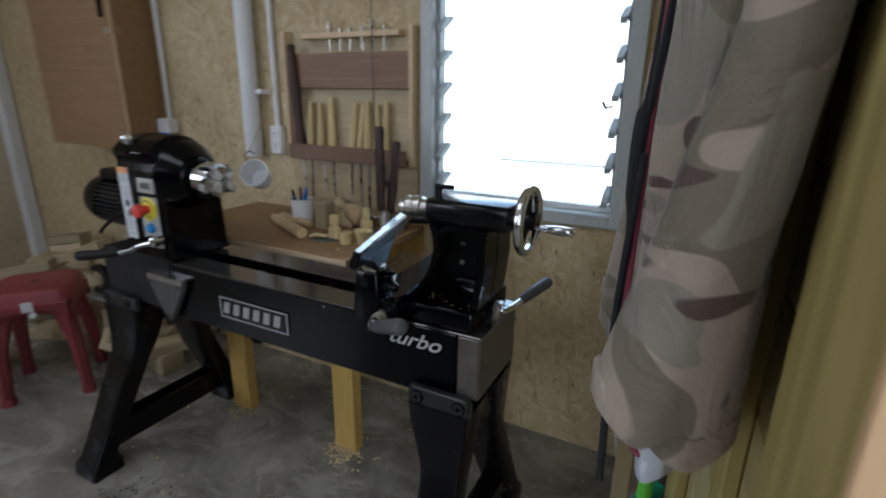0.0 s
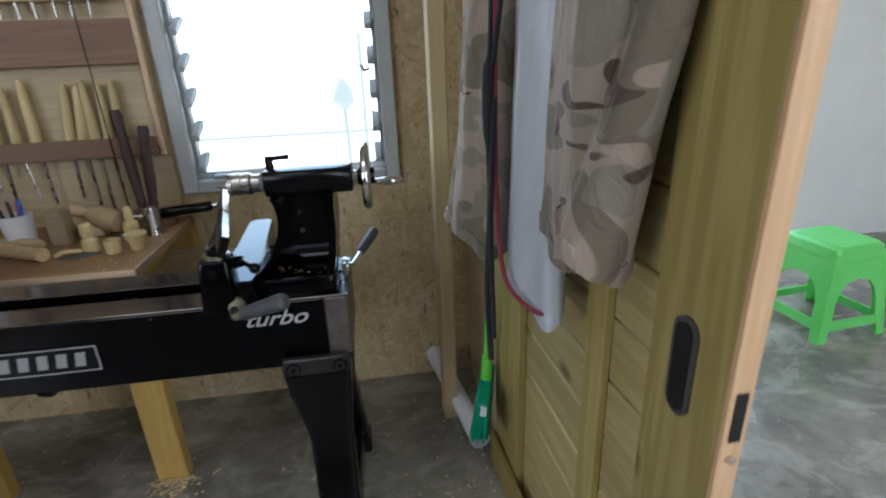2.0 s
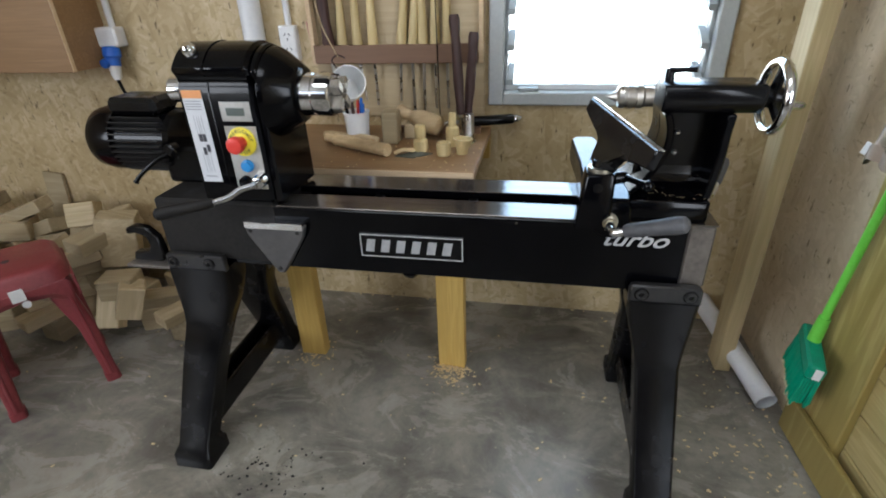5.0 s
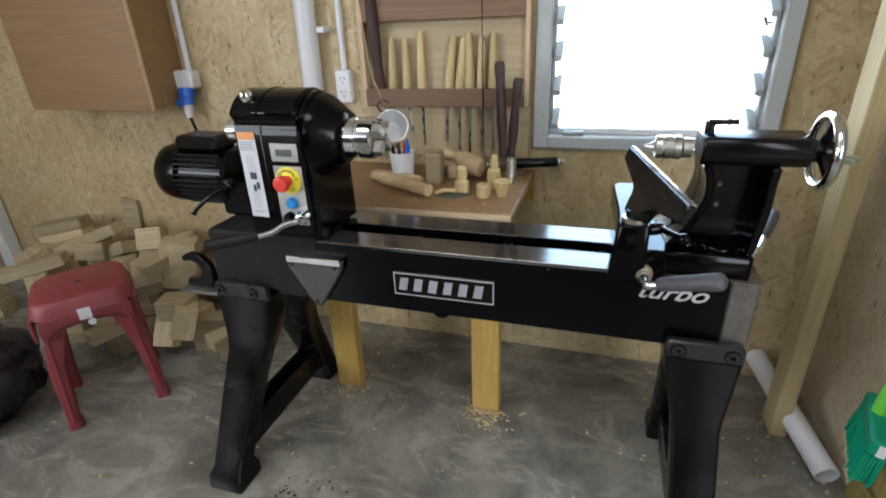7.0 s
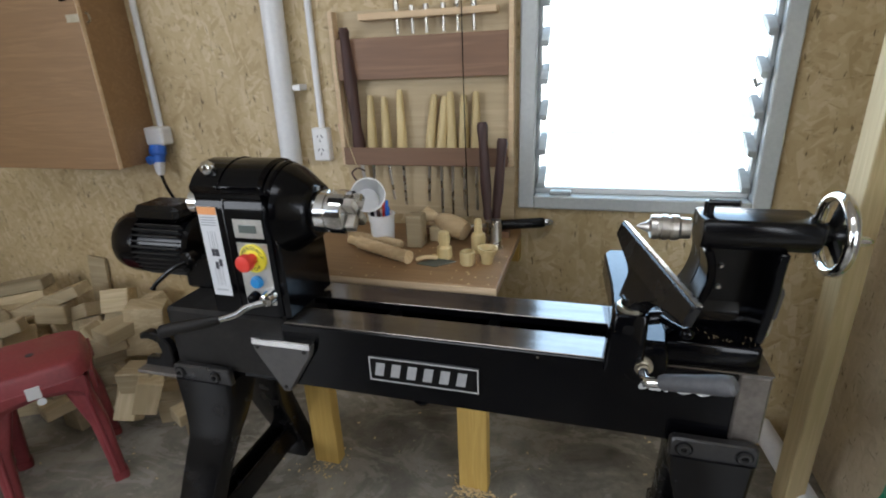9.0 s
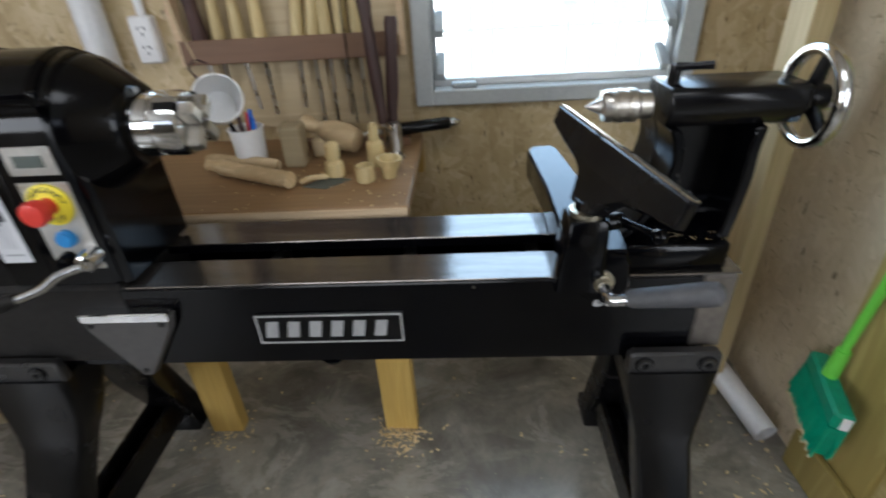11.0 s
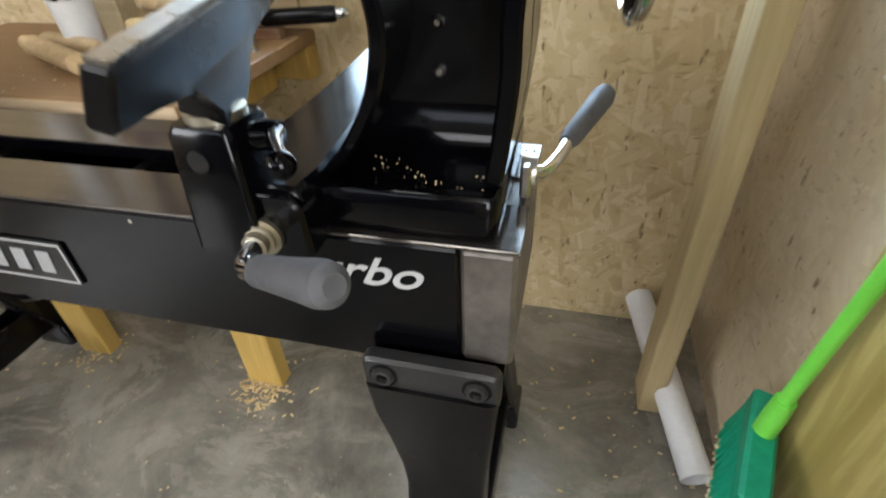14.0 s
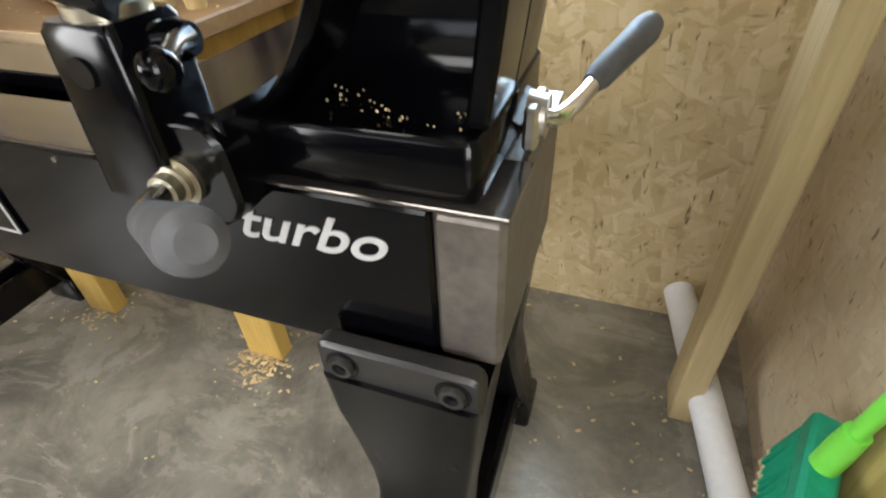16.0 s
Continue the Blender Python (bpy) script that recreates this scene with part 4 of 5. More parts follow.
part("crank_handle", spin((0.990, hy, hz), (1.070, hy, hz), [(0, 0.005), (0.15, 0.005), (0.18, 0.008), (0.6, 0.0105), (0.9, 0.009), (1, 0.004)], 18), CHROME, wheel, "chrome crank handle")
kip = part("clamp_lever", spin((0.782, TY - 0.01, 1.036), (0.782, TY - 0.01, 1.062), [(0, 0.009), (0.7, 0.009), (1, 0.008)], 14), BLACK_CAST, tail)
part("clamp_arm", sweep([(0.780, TY - 0.012, 1.058), (0.80, TY - 0.018, 1.060), (0.826, TY - 0.030, 1.063)], [0.007, 0.005, 0.006], 10), BLACK_CAST, kip)
lk = part("tail_lock", spin((0.906, 1.800, 0.775), (0.922, 1.800, 0.775), [(0, 0.020), (1, 0.018)], 18), CHROME_DULL, tail)
part("lock_block", box(0.9065, 0.918, 1.775, 1.825, BZ + 0.002, 0.790, 0.003), CHROME_DULL, lk)
part("lock_shaft", sweep(smooth_path([(0.915, 1.797, 0.776), (0.930, 1.805, 0.774), (0.945, 1.835, 0.782), (0.952, 1.862, 0.789)], 4), 0.0075, 12), CHROME, lk)
part("lock_grip", spin((0.949, 1.850, 0.786), (0.990, 1.948, 0.812), [(0, 0.009), (0.1, 0.012), (0.85, 0.0145), (0.96, 0.012), (1, 0.006)], 18), RUBBER, lk, "grey rubber grip")

# banjo and tool rest
banjo = part("banjo", prism([(0.655, 1.655), (0.728, 1.655), (0.732, 1.70), (0.715, 1.90), (0.694, 2.11), (0.682, 2.132), (0.636, 2.126), (0.624, 2.10), (0.636, 1.90), (0.636, 1.72)], BZ + 0.001, 0.816, "z", 0.005), BLACK, lathe, "black sliding banjo arm")
front = [(0.652, 0.815), (0.652, 0.752), (0.660, 0.737), (0.676, 0.728), (0.705, 0.727), (0.722, 0.734), (0.733, 0.750), (0.731, 0.795), (0.722, 0.812)]
part("front_plate", prism(front, 1.648, 1.6815, "y", 0.004), BLACK, banjo)
part("socket_post", loft([(BZ + 0.001, 0.618, 0.690, 1.636, 1.702), (0.80, 0.622, 0.690, 1.636, 1.700), (0.868, 0.630, 0.690, 1.636, 1.698), (0.874, 0.633, 0.687, 1.639, 1.695)], round_by=0.008), BLACK, banjo)
part("post_plug", rod((0.656, 1.6365, 0.846), (0.656, 1.6335, 0.846), 0.010, 16), BLACK_CAST, banjo)
part("socket_collar", spin((0.661, 1.667, 0.8742), (0.661, 1.667, 0.8835), [(0, 0.026), (0.8, 0.026), (1, 0.022)], 28), BRASS, banjo, "dull bronze collar ring")
part("pinch_boss", spin((0.6905, 1.668, 0.857), (0.716, 1.672, 0.860), [(0, 0.013), (0.7, 0.013), (1, 0.010)], 16), BLACK, banjo)
part("pinch_handle", sweep(smooth_path([(0.710, 1.671, 0.860), (0.718, 1.655, 0.861), (0.733, 1.634, 0.862), (0.747, 1.614, 0.863)], 3), [0.009, 0.008, 0.0075, 0.007, 0.0065, 0.0062, 0.0062, 0.0065, 0.007, 0.007], 12), BLACK, banjo)
bm = bmesh.new()
bmesh.ops.create_uvsphere(bm, u_segments=20, v_segments=12, radius=0.0115, matrix=Matrix.Translation((0.748, 1.612, 0.863)))
part("pinch_ball", bm, BLACK, banjo, "black ball end")
nut = part("banjo_lock", spin((0.687, 1.648, 0.768), (0.688, 1.628, 0.768), [(0, 0.0195), (0.3, 0.0195), (0.32, 0.015), (0.55, 0.015), (0.6, 0.012), (1, 0.012)], 26), BRASS, lathe, "brass-washered lock with a grey grip")
part("lock_elbow", sweep(smooth_path([(0.688, 1.630, 0.768), (0.689, 1.615, 0.765), (0.694, 1.603, 0.764), (0.708, 1.596, 0.769), (0.722, 1.589, 0.776)], 4), 0.0095, 14), CHROME, nut)
part("lock_grip", spin((0.713, 1.594, 0.772), (0.814, 1.540, 0.818), [(0, 0.0115), (0.05, 0.0140), (0.5, 0.0155), (0.85, 0.0175), (0.95, 0.0160), (1, 0.009)], 24), RUBBER, nut, "grey rubber grip")
a, b = Vector((0.652, 1.856, 0.980)), Vector((0.736, 1.508, 0.964))
L = (b - a).length
ex = (b - a).normalized()
ey = Vector((0, 0, 1)).cross(ex).normalized()
ez = ex.cross(ey)
rest_m = Matrix.Translation(a) @ Matrix((ex, ey, ez)).transposed().to_4x4() @ Matrix.Rotation(radians(-21), 4, "X")
rest_outline = [(0, 0), (L, 0), (L, -0.036), (L * 0.86, -0.044), (L * 0.70, -0.058), (L * 0.62, -0.070), (L * 0.59, -0.088), (L * 0.47, -0.088), (L * 0.43, -0.070), (L * 0.30, -0.052), (L * 0.10, -0.038), (0, -0.030)]
rest = part("tool_rest", prism(rest_outline, -0.008, 0.008, "y", 0.003, m=rest_m), BLACK_CAST, lathe, "black cast tool rest with a bright edge")
part("rest_edge", prism([(0.002, 0.0003), (L - 0.002, 0.0003), (L - 0.002, 0.003), (0.002, 0.003)], -0.0055, 0.0055, "y", m=rest_m), CHROME_DULL, rest, "bright steel edge", smooth=False)
part("rest_stem", rod((0.661, 1.667, 0.870), (0.662, 1.668, 0.896), 0.0195, 24), BLACK_CAST, rest)
bm = bmesh.new()
rings = []
for h, u0, u1, w in ((-0.096, 0.46, 0.60, 0.0185), (-0.080, 0.44, 0.62, 0.0175), (-0.064, 0.40, 0.67, 0.012), (-0.046, 0.34, 0.74, 0.0083)):
    rings.append([bm.verts.new(rest_m @ Vector(p)) for p in ((L * u0, -w, h), (L * u1, -w, h), (L * u1, w, h), (L * u0, w, h))])
for lo, hi in zip(rings, rings[1:]):
    for k in range(4):
        bm.faces.new((lo[k], lo[(k + 1) % 4], hi[(k + 1) % 4], hi[k]))
bm.faces.new(rings[0][::-1])
bm.faces.new(rings[-1])
part("rest_neck", bm, BLACK_CAST, rest)
# outboard fork and hanging bar at the head end
fork = [(-0.010, 0.0), (0.085, 0.0), (0.095, 0.03), (0.09, 0.075), (0.06, 0.105), (0.02, 0.108), (-0.005, 0.098), (-0.005, 0.080), (0.025, 0.085), (0.052, 0.074), (0.058, 0.05), (0.045, 0.03), (0.0, 0.026)]
part("outboard_fork", prism([(-0.575 + u, 0.555 + v) for u, v in fork], 1.70, 1.725, "y", 0.004), BLACK_CAST, lathe)
part("fork_shelf", box(-0.59, -0.446, 1.675, 1.73, 0.545, 0.5545, 0.002), STEEL_BARE, lathe)
part("hanging_bar", box(-0.515, -0.4895, 1.735, 1.765, 0.34, 0.56, 0.004), BLACK_CAST, lathe)
# shavings on the base
bm = bmesh.new()
rnd = random.Random(5)
for k in range(30):
    cx, cy, sp = rnd.choice(((0.845, 1.716, 0.012), (0.870, 1.712, 0.008), (0.775, 1.740, 0.010), (0.82, 1.72, 0.04)))
    x, y = min(0.882, max(0.745, rnd.gauss(cx, sp))), min(1.744, max(1.698, rnd.gauss(cy - 0.004, 0.010)))
    s = rnd.uniform(0.0003, 0.0008)
    box(-s, s, -s * 0.6, s * 0.6, 0, 0.0012, bm=bm, m=pose(x, y, 0.8045 + rnd.uniform(0, 0.003), rnd.uniform(-20, 20), rnd.uniform(-20, 20), rnd.uniform(0, 180)))
tagged(part("wood_chips", bm, SHAVING, None, smooth=False), "pale wood chips on the lathe's tailstock base", "wood chips", kind="stuff")

# ---- bench and what lies on it ----
TZ = 0.762
bench = thing("work_bench", (-0.07, 2.18, 0), "plywood-topped bench on yellow pine legs against the wall", "bench")
part("bench_top", box(-0.52, 0.362, 1.942, 2.428, TZ - 0.030, TZ, 0.003), PLY, bench)
part("top_edge", box(-0.52, 0.362, 1.9385, 1.9418, TZ - 0.029, TZ - 0.002, 0.001), PLY_EDGE, bench, smooth=False)
for x0 in (-0.302, 0.226):
    part("bench_leg", box(x0, x0 + 0.094, 2.0, 2.046, 0, TZ - 0.0305, 0.003), BENCH_LEG, bench)
    part("bench_bearer", box(x0, x0 + 0.045, 2.0465, 2.3745, 0.64, TZ - 0.0305, 0.003), BENCH_LEG, bench)

part("wall_ledger", box(-0.52, 0.362, 2.375, 2.428, 0.66, TZ - 0.0305, 0.003), BENCH_LEG, bench)

def tub(at):
    x, y, z = at
    t = thing("pen_tub", at, "white plastic tub holding pens, on the bench", "tub")
    part("tub_body", spin((x, y, z), (x, y, z + 0.098), [(0, 0.034), (0.02, 0.036), (0.95, 0.042), (0.96, 0.044), (1, 0.044), (1, 0.040), (0.05, 0.033)], 28), WHITE_PLASTIC, t)
    for k, (m, dx, dy, h) in enumerate(((DARK_TURNED, -0.012, 0.01, 0.135), (BLUE, 0.012, 0.005, 0.14), (BLUE, 0.02, -0.01, 0.125), (BLACK_CAST, -0.02, -0.008, 0.13), (RED, 0.0, 0.016, 0.128))):
        part("pen", spin((x + dx * 0.6, y + dy * 0.6, z + 0.006), (x + dx * 1.6, y + dy * 1.6, z + h), [(0, 0.004), (0.1, 0.0055), (0.9, 0.0055), (1, 0.004)], 10), m, t)


tub((-0.065, 2.225, TZ))
# long turned spindle lying down
p0, p1 = Vector((-0.16, 2.165, TZ + 0.026)), Vector((0.085, 2.055, TZ + 0.021))
prof = [(0, 0.006)]
rnd = random.Random(3)
for k in range(1, 30):
    s = k / 30
    prof.append((s, (0.019 if s > 0.18 else 0.013) + 0.0016 * math.sin(k * 2.4)))
prof += [(0.985, 0.0205), (1, 0.019)]
solid("turned_spindle", spin(p0, p1, prof, 20), TURNED, "long pale turned wooden spindle with fine beads, lying on the bench", "spindle")
p0, p1 = Vector((-0.19, 2.235, TZ + 0.016)), Vector((0.02, 2.17, TZ + 0.016))
solid("turned_dowel", spin(p0, p1, [(0, 0.01), (0.1, 0.015), (0.5, 0.014), (0.55, 0.016), (0.95, 0.015), (1, 0.01)], 16), TURNED, "short pale turned dowel on the bench", "dowel")
p0, p1 = Vector((0.055, 2.30, TZ + 0.085)), Vector((0.215, 2.235, TZ + 0.045))
solid("turned_mallet", spin(p0, p1, [(0, 0.012), (0.06, 0.024), (0.2, 0.02), (0.32, 0.015), (0.4, 0.024), (0.55, 0.033), (0.8, 0.035), (0.97, 0.030), (1, 0.02)], 22), TURNED, "turned wooden mallet blank leaning on the bench pieces", "mallet")
solid("wood_block", box(0.03, 0.082, 2.185, 2.24, TZ, TZ + 0.105, 0.004, m=None), OFFCUT, "upright square wooden block on the bench", "wood block")
solid("chunk_offcut", box(0.085, 0.15, 2.25, 2.31, TZ, TZ + 0.05, 0.006), OFFCUT, "rough wooden chunk on the bench", "wood block")
solid("small_finial", spin((0.172, 2.125, TZ), (0.172, 2.125, TZ + 0.082), [(0, 0.022), (0.1, 0.024), (0.42, 0.022), (0.5, 0.014), (0.6, 0.018), (0.95, 0.017), (1, 0.013)], 22), PALE_TURNED, "small pale turned finial standing on the bench", "finial")
# Wooden peg, turned to a bottle-like outline.
solid("glue_bottle", spin((0.262, 2.19, TZ), (0.262, 2.19, TZ + 0.105), [(0, 0.021), (0.45, 0.022), (0.55, 0.020), (0.6, 0.013), (0.95, 0.011), (1, 0.008)], 20), PALE_TURNED, "pale turned peg standing on the bench", "peg")
solid("turned_cup", spin((0.252, 2.085, TZ), (0.252, 2.085, TZ + 0.040), [(0, 0.019), (0.1, 0.022), (0.95, 0.0225), (1, 0.021), (1, 0.017), (0.3, 0.015)], 22), PALE_TURNED, "small turned wooden cup on the bench", "cup")
bm = spin((0.305, 2.105, TZ), (0.308, 2.105, TZ + 0.048), [(0, 0.016), (0.4, 0.019), (0.8, 0.028), (1, 0.030), (1, 0.024), (0.3, 0.012)], 18)
solid("broken_cup", bm, PALE_TURNED, "flared turned wooden cup with a broken rim", "cup")
solid("sandpaper_sheet", prism([(0.105, 2.06), (0.165, 2.045), (0.215, 2.095), (0.15, 2.11)], TZ + 0.0003, TZ + 0.003, "z"), SANDPAPER, "dark folded sandpaper on the bench", "sandpaper")
bm = sweep(smooth_path([(0.10, 2.08, TZ + 0.006), (0.13, 2.075, TZ + 0.018), (0.155, 2.095, TZ + 0.010), (0.14, 2.12, TZ + 0.006)], 4), 0.006, 8)
solid("wood_shaving", bm, SHAVING, "curled pale shaving on the bench", "shaving")
solid("bench_strip", box(0.02, 0.335, 2.325, 2.350, TZ, TZ + 0.022, 0.002), RACK_WOOD, "dark wooden strip along the bench's back", "strip")
# two long dark-handled gouges standing, one lying
for (tx, ty, tz), (bx, by) in (((0.257, 2.29, 1.138), (0.285, 2.25)), ((0.316, 2.308, 1.087), (0.292, 2.285))):
    bp, tp = Vector((bx, by, TZ)), Vector((tx, ty, tz))
    t = thing("turning_gouge", bp, "long turning gouge with a dark turned handle, standing on the bench", "gouge", "dark gouges")
    part("blade", spin(bp, bp.lerp(tp, 0.25), [(0, 0.004), (0.2, 0.007), (1, 0.007)], 12), CHROME_DULL, t)
    part("handle", spin(bp.lerp(tp, 0.22), tp, [(0, 0.012), (0.05, 0.015), (0.1, 0.013), (0.35, 0.017), (0.8, 0.014), (0.95, 0.017), (1, 0.013)], 18), DARK_TURNED, t)
g0, g1 = Vector((0.19, 2.30, TZ + 0.040)), Vector((0.470, 2.395, TZ + 0.040))
t = thing("turning_gouge", g0, "steel-shafted gouge with a black grip lying across the bench's end", "gouge", "dark gouges")
part("blade", spin(g0 + Vector((-0.10, -0.03, 0)), g0.lerp(g1, 0.4), [(0, 0.003), (0.05, 0.007), (1, 0.007)], 12), CHROME_DULL, t)
part("handle", spin(g0.lerp(g1, 0.36), g0.lerp(g1, 0.9), [(0, 0.013), (0.05, 0.017), (0.95, 0.017), (1, 0.015)], 18), BLACK_CAST, t)
part("ferrule", spin(g0.lerp(g1, 0.9), g1, [(0, 0.011), (0.3, 0.013), (0.8, 0.009), (1, 0.005)], 16), CHROME, t)
# metal stand near the standing handles
solid("steel_socket", spin((0.308, 2.235, TZ), (0.308, 2.235, TZ + 0.09), [(0, 0.022), (0.1, 0.018), (0.8, 0.018), (1, 0.015)], 20), CHROME_DULL, "grey steel socket standing on the bench", "socket")
# small shavings and dust on the bench
bm = bmesh.new()
rnd = random.Random(11)
for k in range(48):
    s = rnd.uniform(0.001, 0.003)
    box(-s, s, -s * 0.5, s * 0.5, 0, 0.0012, bm=bm, m=pose(rnd.uniform(-0.1, 0.355), rnd.uniform(1.95, 2.20), TZ + 0.0006, 0, 0, rnd.uniform(0, 180)))
tagged(part("bench_dust", bm, SHAVING, None, smooth=False), "scattered sawdust chips on the bench top", "wood chips", kind="stuff")

# ---- tool rack on the wall ----
RY = WALL_Y
rack = thing("tool_rack", (0.04, RY, 0.99), "brown wall-hung rack on a pale sheet, full of turning tools", "rack")
part("back_sheet", box(-0.262, 0.338, RY - 0.012, RY - 0.001, 0.80, 1.475, 0.001), RACK_PALE, rack, smooth=False)
for x in (-0.262, 0.322):
    part("rack_upright", box(x, x + 0.016, RY - 0.05, RY - 0.0125, 0.985, 1.475, 0.002), PLY_EDGE, rack)
part("lower_shelf", box(-0.2455, 0.3215, RY - 0.062, RY - 0.0125, 0.992, 1.012, 0.002), RACK_WOOD, rack)
part("shelf_lip", box(-0.2455, 0.3215, RY - 0.066, RY - 0.0623, 0.988, 1.048, 0.002), RACK_WOOD, rack)
part("upper_board", box(-0.2455, 0.3215, RY - 0.045, RY - 0.0125, 1.265, 1.392, 0.002), RACK_WOOD, rack)
part("top_shelf", box(-0.155, 0.288, RY - 0.055, RY - 0.0125, 1.442, 1.462, 0.002), PLY_EDGE, rack)
rnd = random.Random(8)
for k, x in enumerate((-0.15, -0.095, -0.04, 0.055, 0.095, 0.135, 0.175, 0.215)):
    top = 1.215 + rnd.uniform(-0.008, 0.03)
    lean = rnd.uniform(-0.004, 0.004) + (0.02 if k in (3, 4) else 0)
    b0, b1 = Vector((x, RY - 0.038, 1.013)), Vector((x + lean, RY - 0.030, top))
    t = thing("rack_chisel", b0, "turning chisel with a pale tapered handle, standing in the rack", "chisel", "pale chisels in the rack")
    part("handle", spin(b0, b1, [(0, 0.016), (0.05, 0.0185), (0.5, 0.015), (0.92, 0.0115), (1, 0.008)], 16), PALE_TURNED, t)
    part("blade", sweep([b0 + Vector((0, 0, -0.004)), b0 + Vector((rnd.uniform(-0.012, 0.012), 0.006, -rnd.uniform(0.14, 0.20)))], [0.0055, 0.0045], 8), CHROME_DULL, t)
b0, b1 = Vector((-0.196, RY - 0.040, 1.013)), Vector((-0.206, RY - 0.058, 1.425))
t = thing("rack_chisel", b0, "long chisel with a dark turned handle, standing in the rack", "chisel")
part("handle", spin(b0, b1, [(0, 0.018), (0.1, 0.022), (0.25, 0.017), (0.6, 0.022), (0.93, 0.015), (0.97, 0.018), (1, 0.012)], 18), DARK_TURNED, t)
part("blade", sweep([b0 + Vector((0, 0, -0.004)), b0 + Vector((0.01, 0.006, -0.16))], [0.0065, 0.005], 8), CHROME_DULL, t)
for k, x in enumerate((-0.03, 0.02, 0.065, 0.12, 0.165, 0.215)):
    t = thing("drill_bit", (x, RY - 0.034, 1.41), "short steel bit hanging in the rack's top shelf", "drill bit", "bits in the top shelf")
    part("shank", spin((x, RY - 0.034, 1.398), (x, RY - 0.034, 1.50 if k in (0, 4) else 1.478), [(0, 0.005), (0.7, 0.005), (0.72, 0.009), (1, 0.008)], 12), CHROME_DULL, t)
solid("hanging_wire", sweep(smooth_path([(0.185, RY - 0.068, 1.62), (0.186, RY - 0.068, 1.2), (0.19, RY - 0.068, 0.82)], 5), 0.0018, 6), BLACK_CAST, "thin dark wire hanging over the rack", "wire")
solid("pink_cord", sweep(smooth_path([(-0.285, RY - 0.006, 1.12), (-0.265, RY - 0.008, 0.99), (-0.225, RY - 0.012, 0.90), (-0.20, RY - 0.012, 0.86)], 5), 0.003, 6), surface("pink_cord_plastic", (0.5, 0.28, 0.22), (0.6, 0.34, 0.28), 20), "thin pinkish cord on the wall", "cord")

# ---- wall services ----
duct = thing("dust_pipe", (-0.465, WALL_Y - 0.04, 1.0), "white plastic extraction pipe running down the wall", "pipe")
part("pipe_run", sweep([(-0.448, WALL_Y - 0.042, TOP_Z), (-0.462, WALL_Y - 0.042, 1.6), (-0.472, WALL_Y - 0.042, 0.98)], 0.037, 24), PVC, duct)
part("pipe_clamp", box(-0.425, -0.395, WALL_Y - 0.05, WALL_Y - 0.001, 1.238, 1.258, 0.002), WHITE_PLASTIC, duct)


mouth = Vector((0.044, 1.906, 1.008))
d = Vector((0.42, -0.80, 0.42)).normalized()
cupt = thing("hanging_cup", mouth - d * 0.08, "white plastic cup hung on a thin cord beside the chuck", "cup")
part("cup_body", spin(mouth - d * 0.085, mouth, [(0, 0.030), (0.05, 0.033), (0.9, 0.041), (0.92, 0.044), (1, 0.044), (1, 0.0405), (0.1, 0.031)], 32), WHITE_PLASTIC, cupt)
part("cup_hook", sweep(smooth_path([mouth + Vector((-0.03, 0.01, 0.03)), mouth + Vector((-0.045, 0.015, 0.05)), mouth + Vector((-0.03, 0.02, 0.062)), mouth + Vector((-0.012, 0.022, 0.055))], 4), 0.0022, 6), DARK_TURNED, cupt)
part("cord", sweep(smooth_path([mouth + Vector((-0.03, 0.018, 0.06)), (-0.10, 2.10, 1.16), (-0.27, WALL_Y - 0.01, 1.40)], 5), 0.0016, 6), RACK_PALE, cupt)

def socket(x0, x1, z0, z1):
    t = thing("wall_socket", ((x0 + x1) / 2, WALL_Y, z0), "white double wall socket fed by a conduit", "socket")
    part("face", box(x0, x1, WALL_Y - 0.034, WALL_Y - 0.001, z0, z1, 0.005), WHITE_PLASTIC, t)
    cx = (x0 + x1) / 2
    for cz in (z0 + (z1 - z0) * 0.30, z0 + (z1 - z0) * 0.70):
        for dx, dz, a in ((-0.008, 0.006, 30), (0.008, 0.006, -30), (0.0, -0.009, 0)):
            part("pin_slot", box(-0.0014, 0.0014, WALL_Y - 0.0352, WALL_Y - 0.0342, -0.005, 0.005, m=Matrix.Translation((cx + dx, 0, cz + dz)) @ Matrix.Rotation(radians(a), 4, "Y")), PRINT_DARK, t, smooth=False)
        part("rocker", box(cx + 0.016, cx + 0.026, WALL_Y - 0.037, WALL_Y - 0.0342, cz - 0.007, cz + 0.007, 0.002), WHITE_PLASTIC, t)
    part("conduit", sweep([((x0 + x1) / 2 + 0.003, WALL_Y - 0.014, z1), ((x0 + x1) / 2 + 0.012, WALL_Y - 0.014, TOP_Z)], 0.0115, 12), PVC, t)


socket(-0.383, -0.320, 0.993, 1.110)
x0 = -1.102
t = thing("plug_socket", (-1.07, WALL_Y, 1.04), "white wall outlet with a blue and white industrial plug", "socket")
part("outlet_box", box(x0, x0 + 0.086, WALL_Y - 0.058, WALL_Y - 0.001, 1.05, 1.118, 0.006), WHITE_PLASTIC, t)
part("blue_plug", spin((x0 + 0.040, WALL_Y - 0.045, 1.0495), (x0 + 0.042, WALL_Y - 0.058, 0.985), [(0, 0.027), (0.15, 0.031), (0.5, 0.031), (0.6, 0.025), (1, 0.024)], 24), BLUE, t)
part("plug_collar", spin((x0 + 0.042, WALL_Y - 0.058, 0.985), (x0 + 0.044, WALL_Y - 0.064, 0.935), [(0, 0.022), (0.7, 0.017), (1, 0.012)], 20), WHITE_PLASTIC, t)
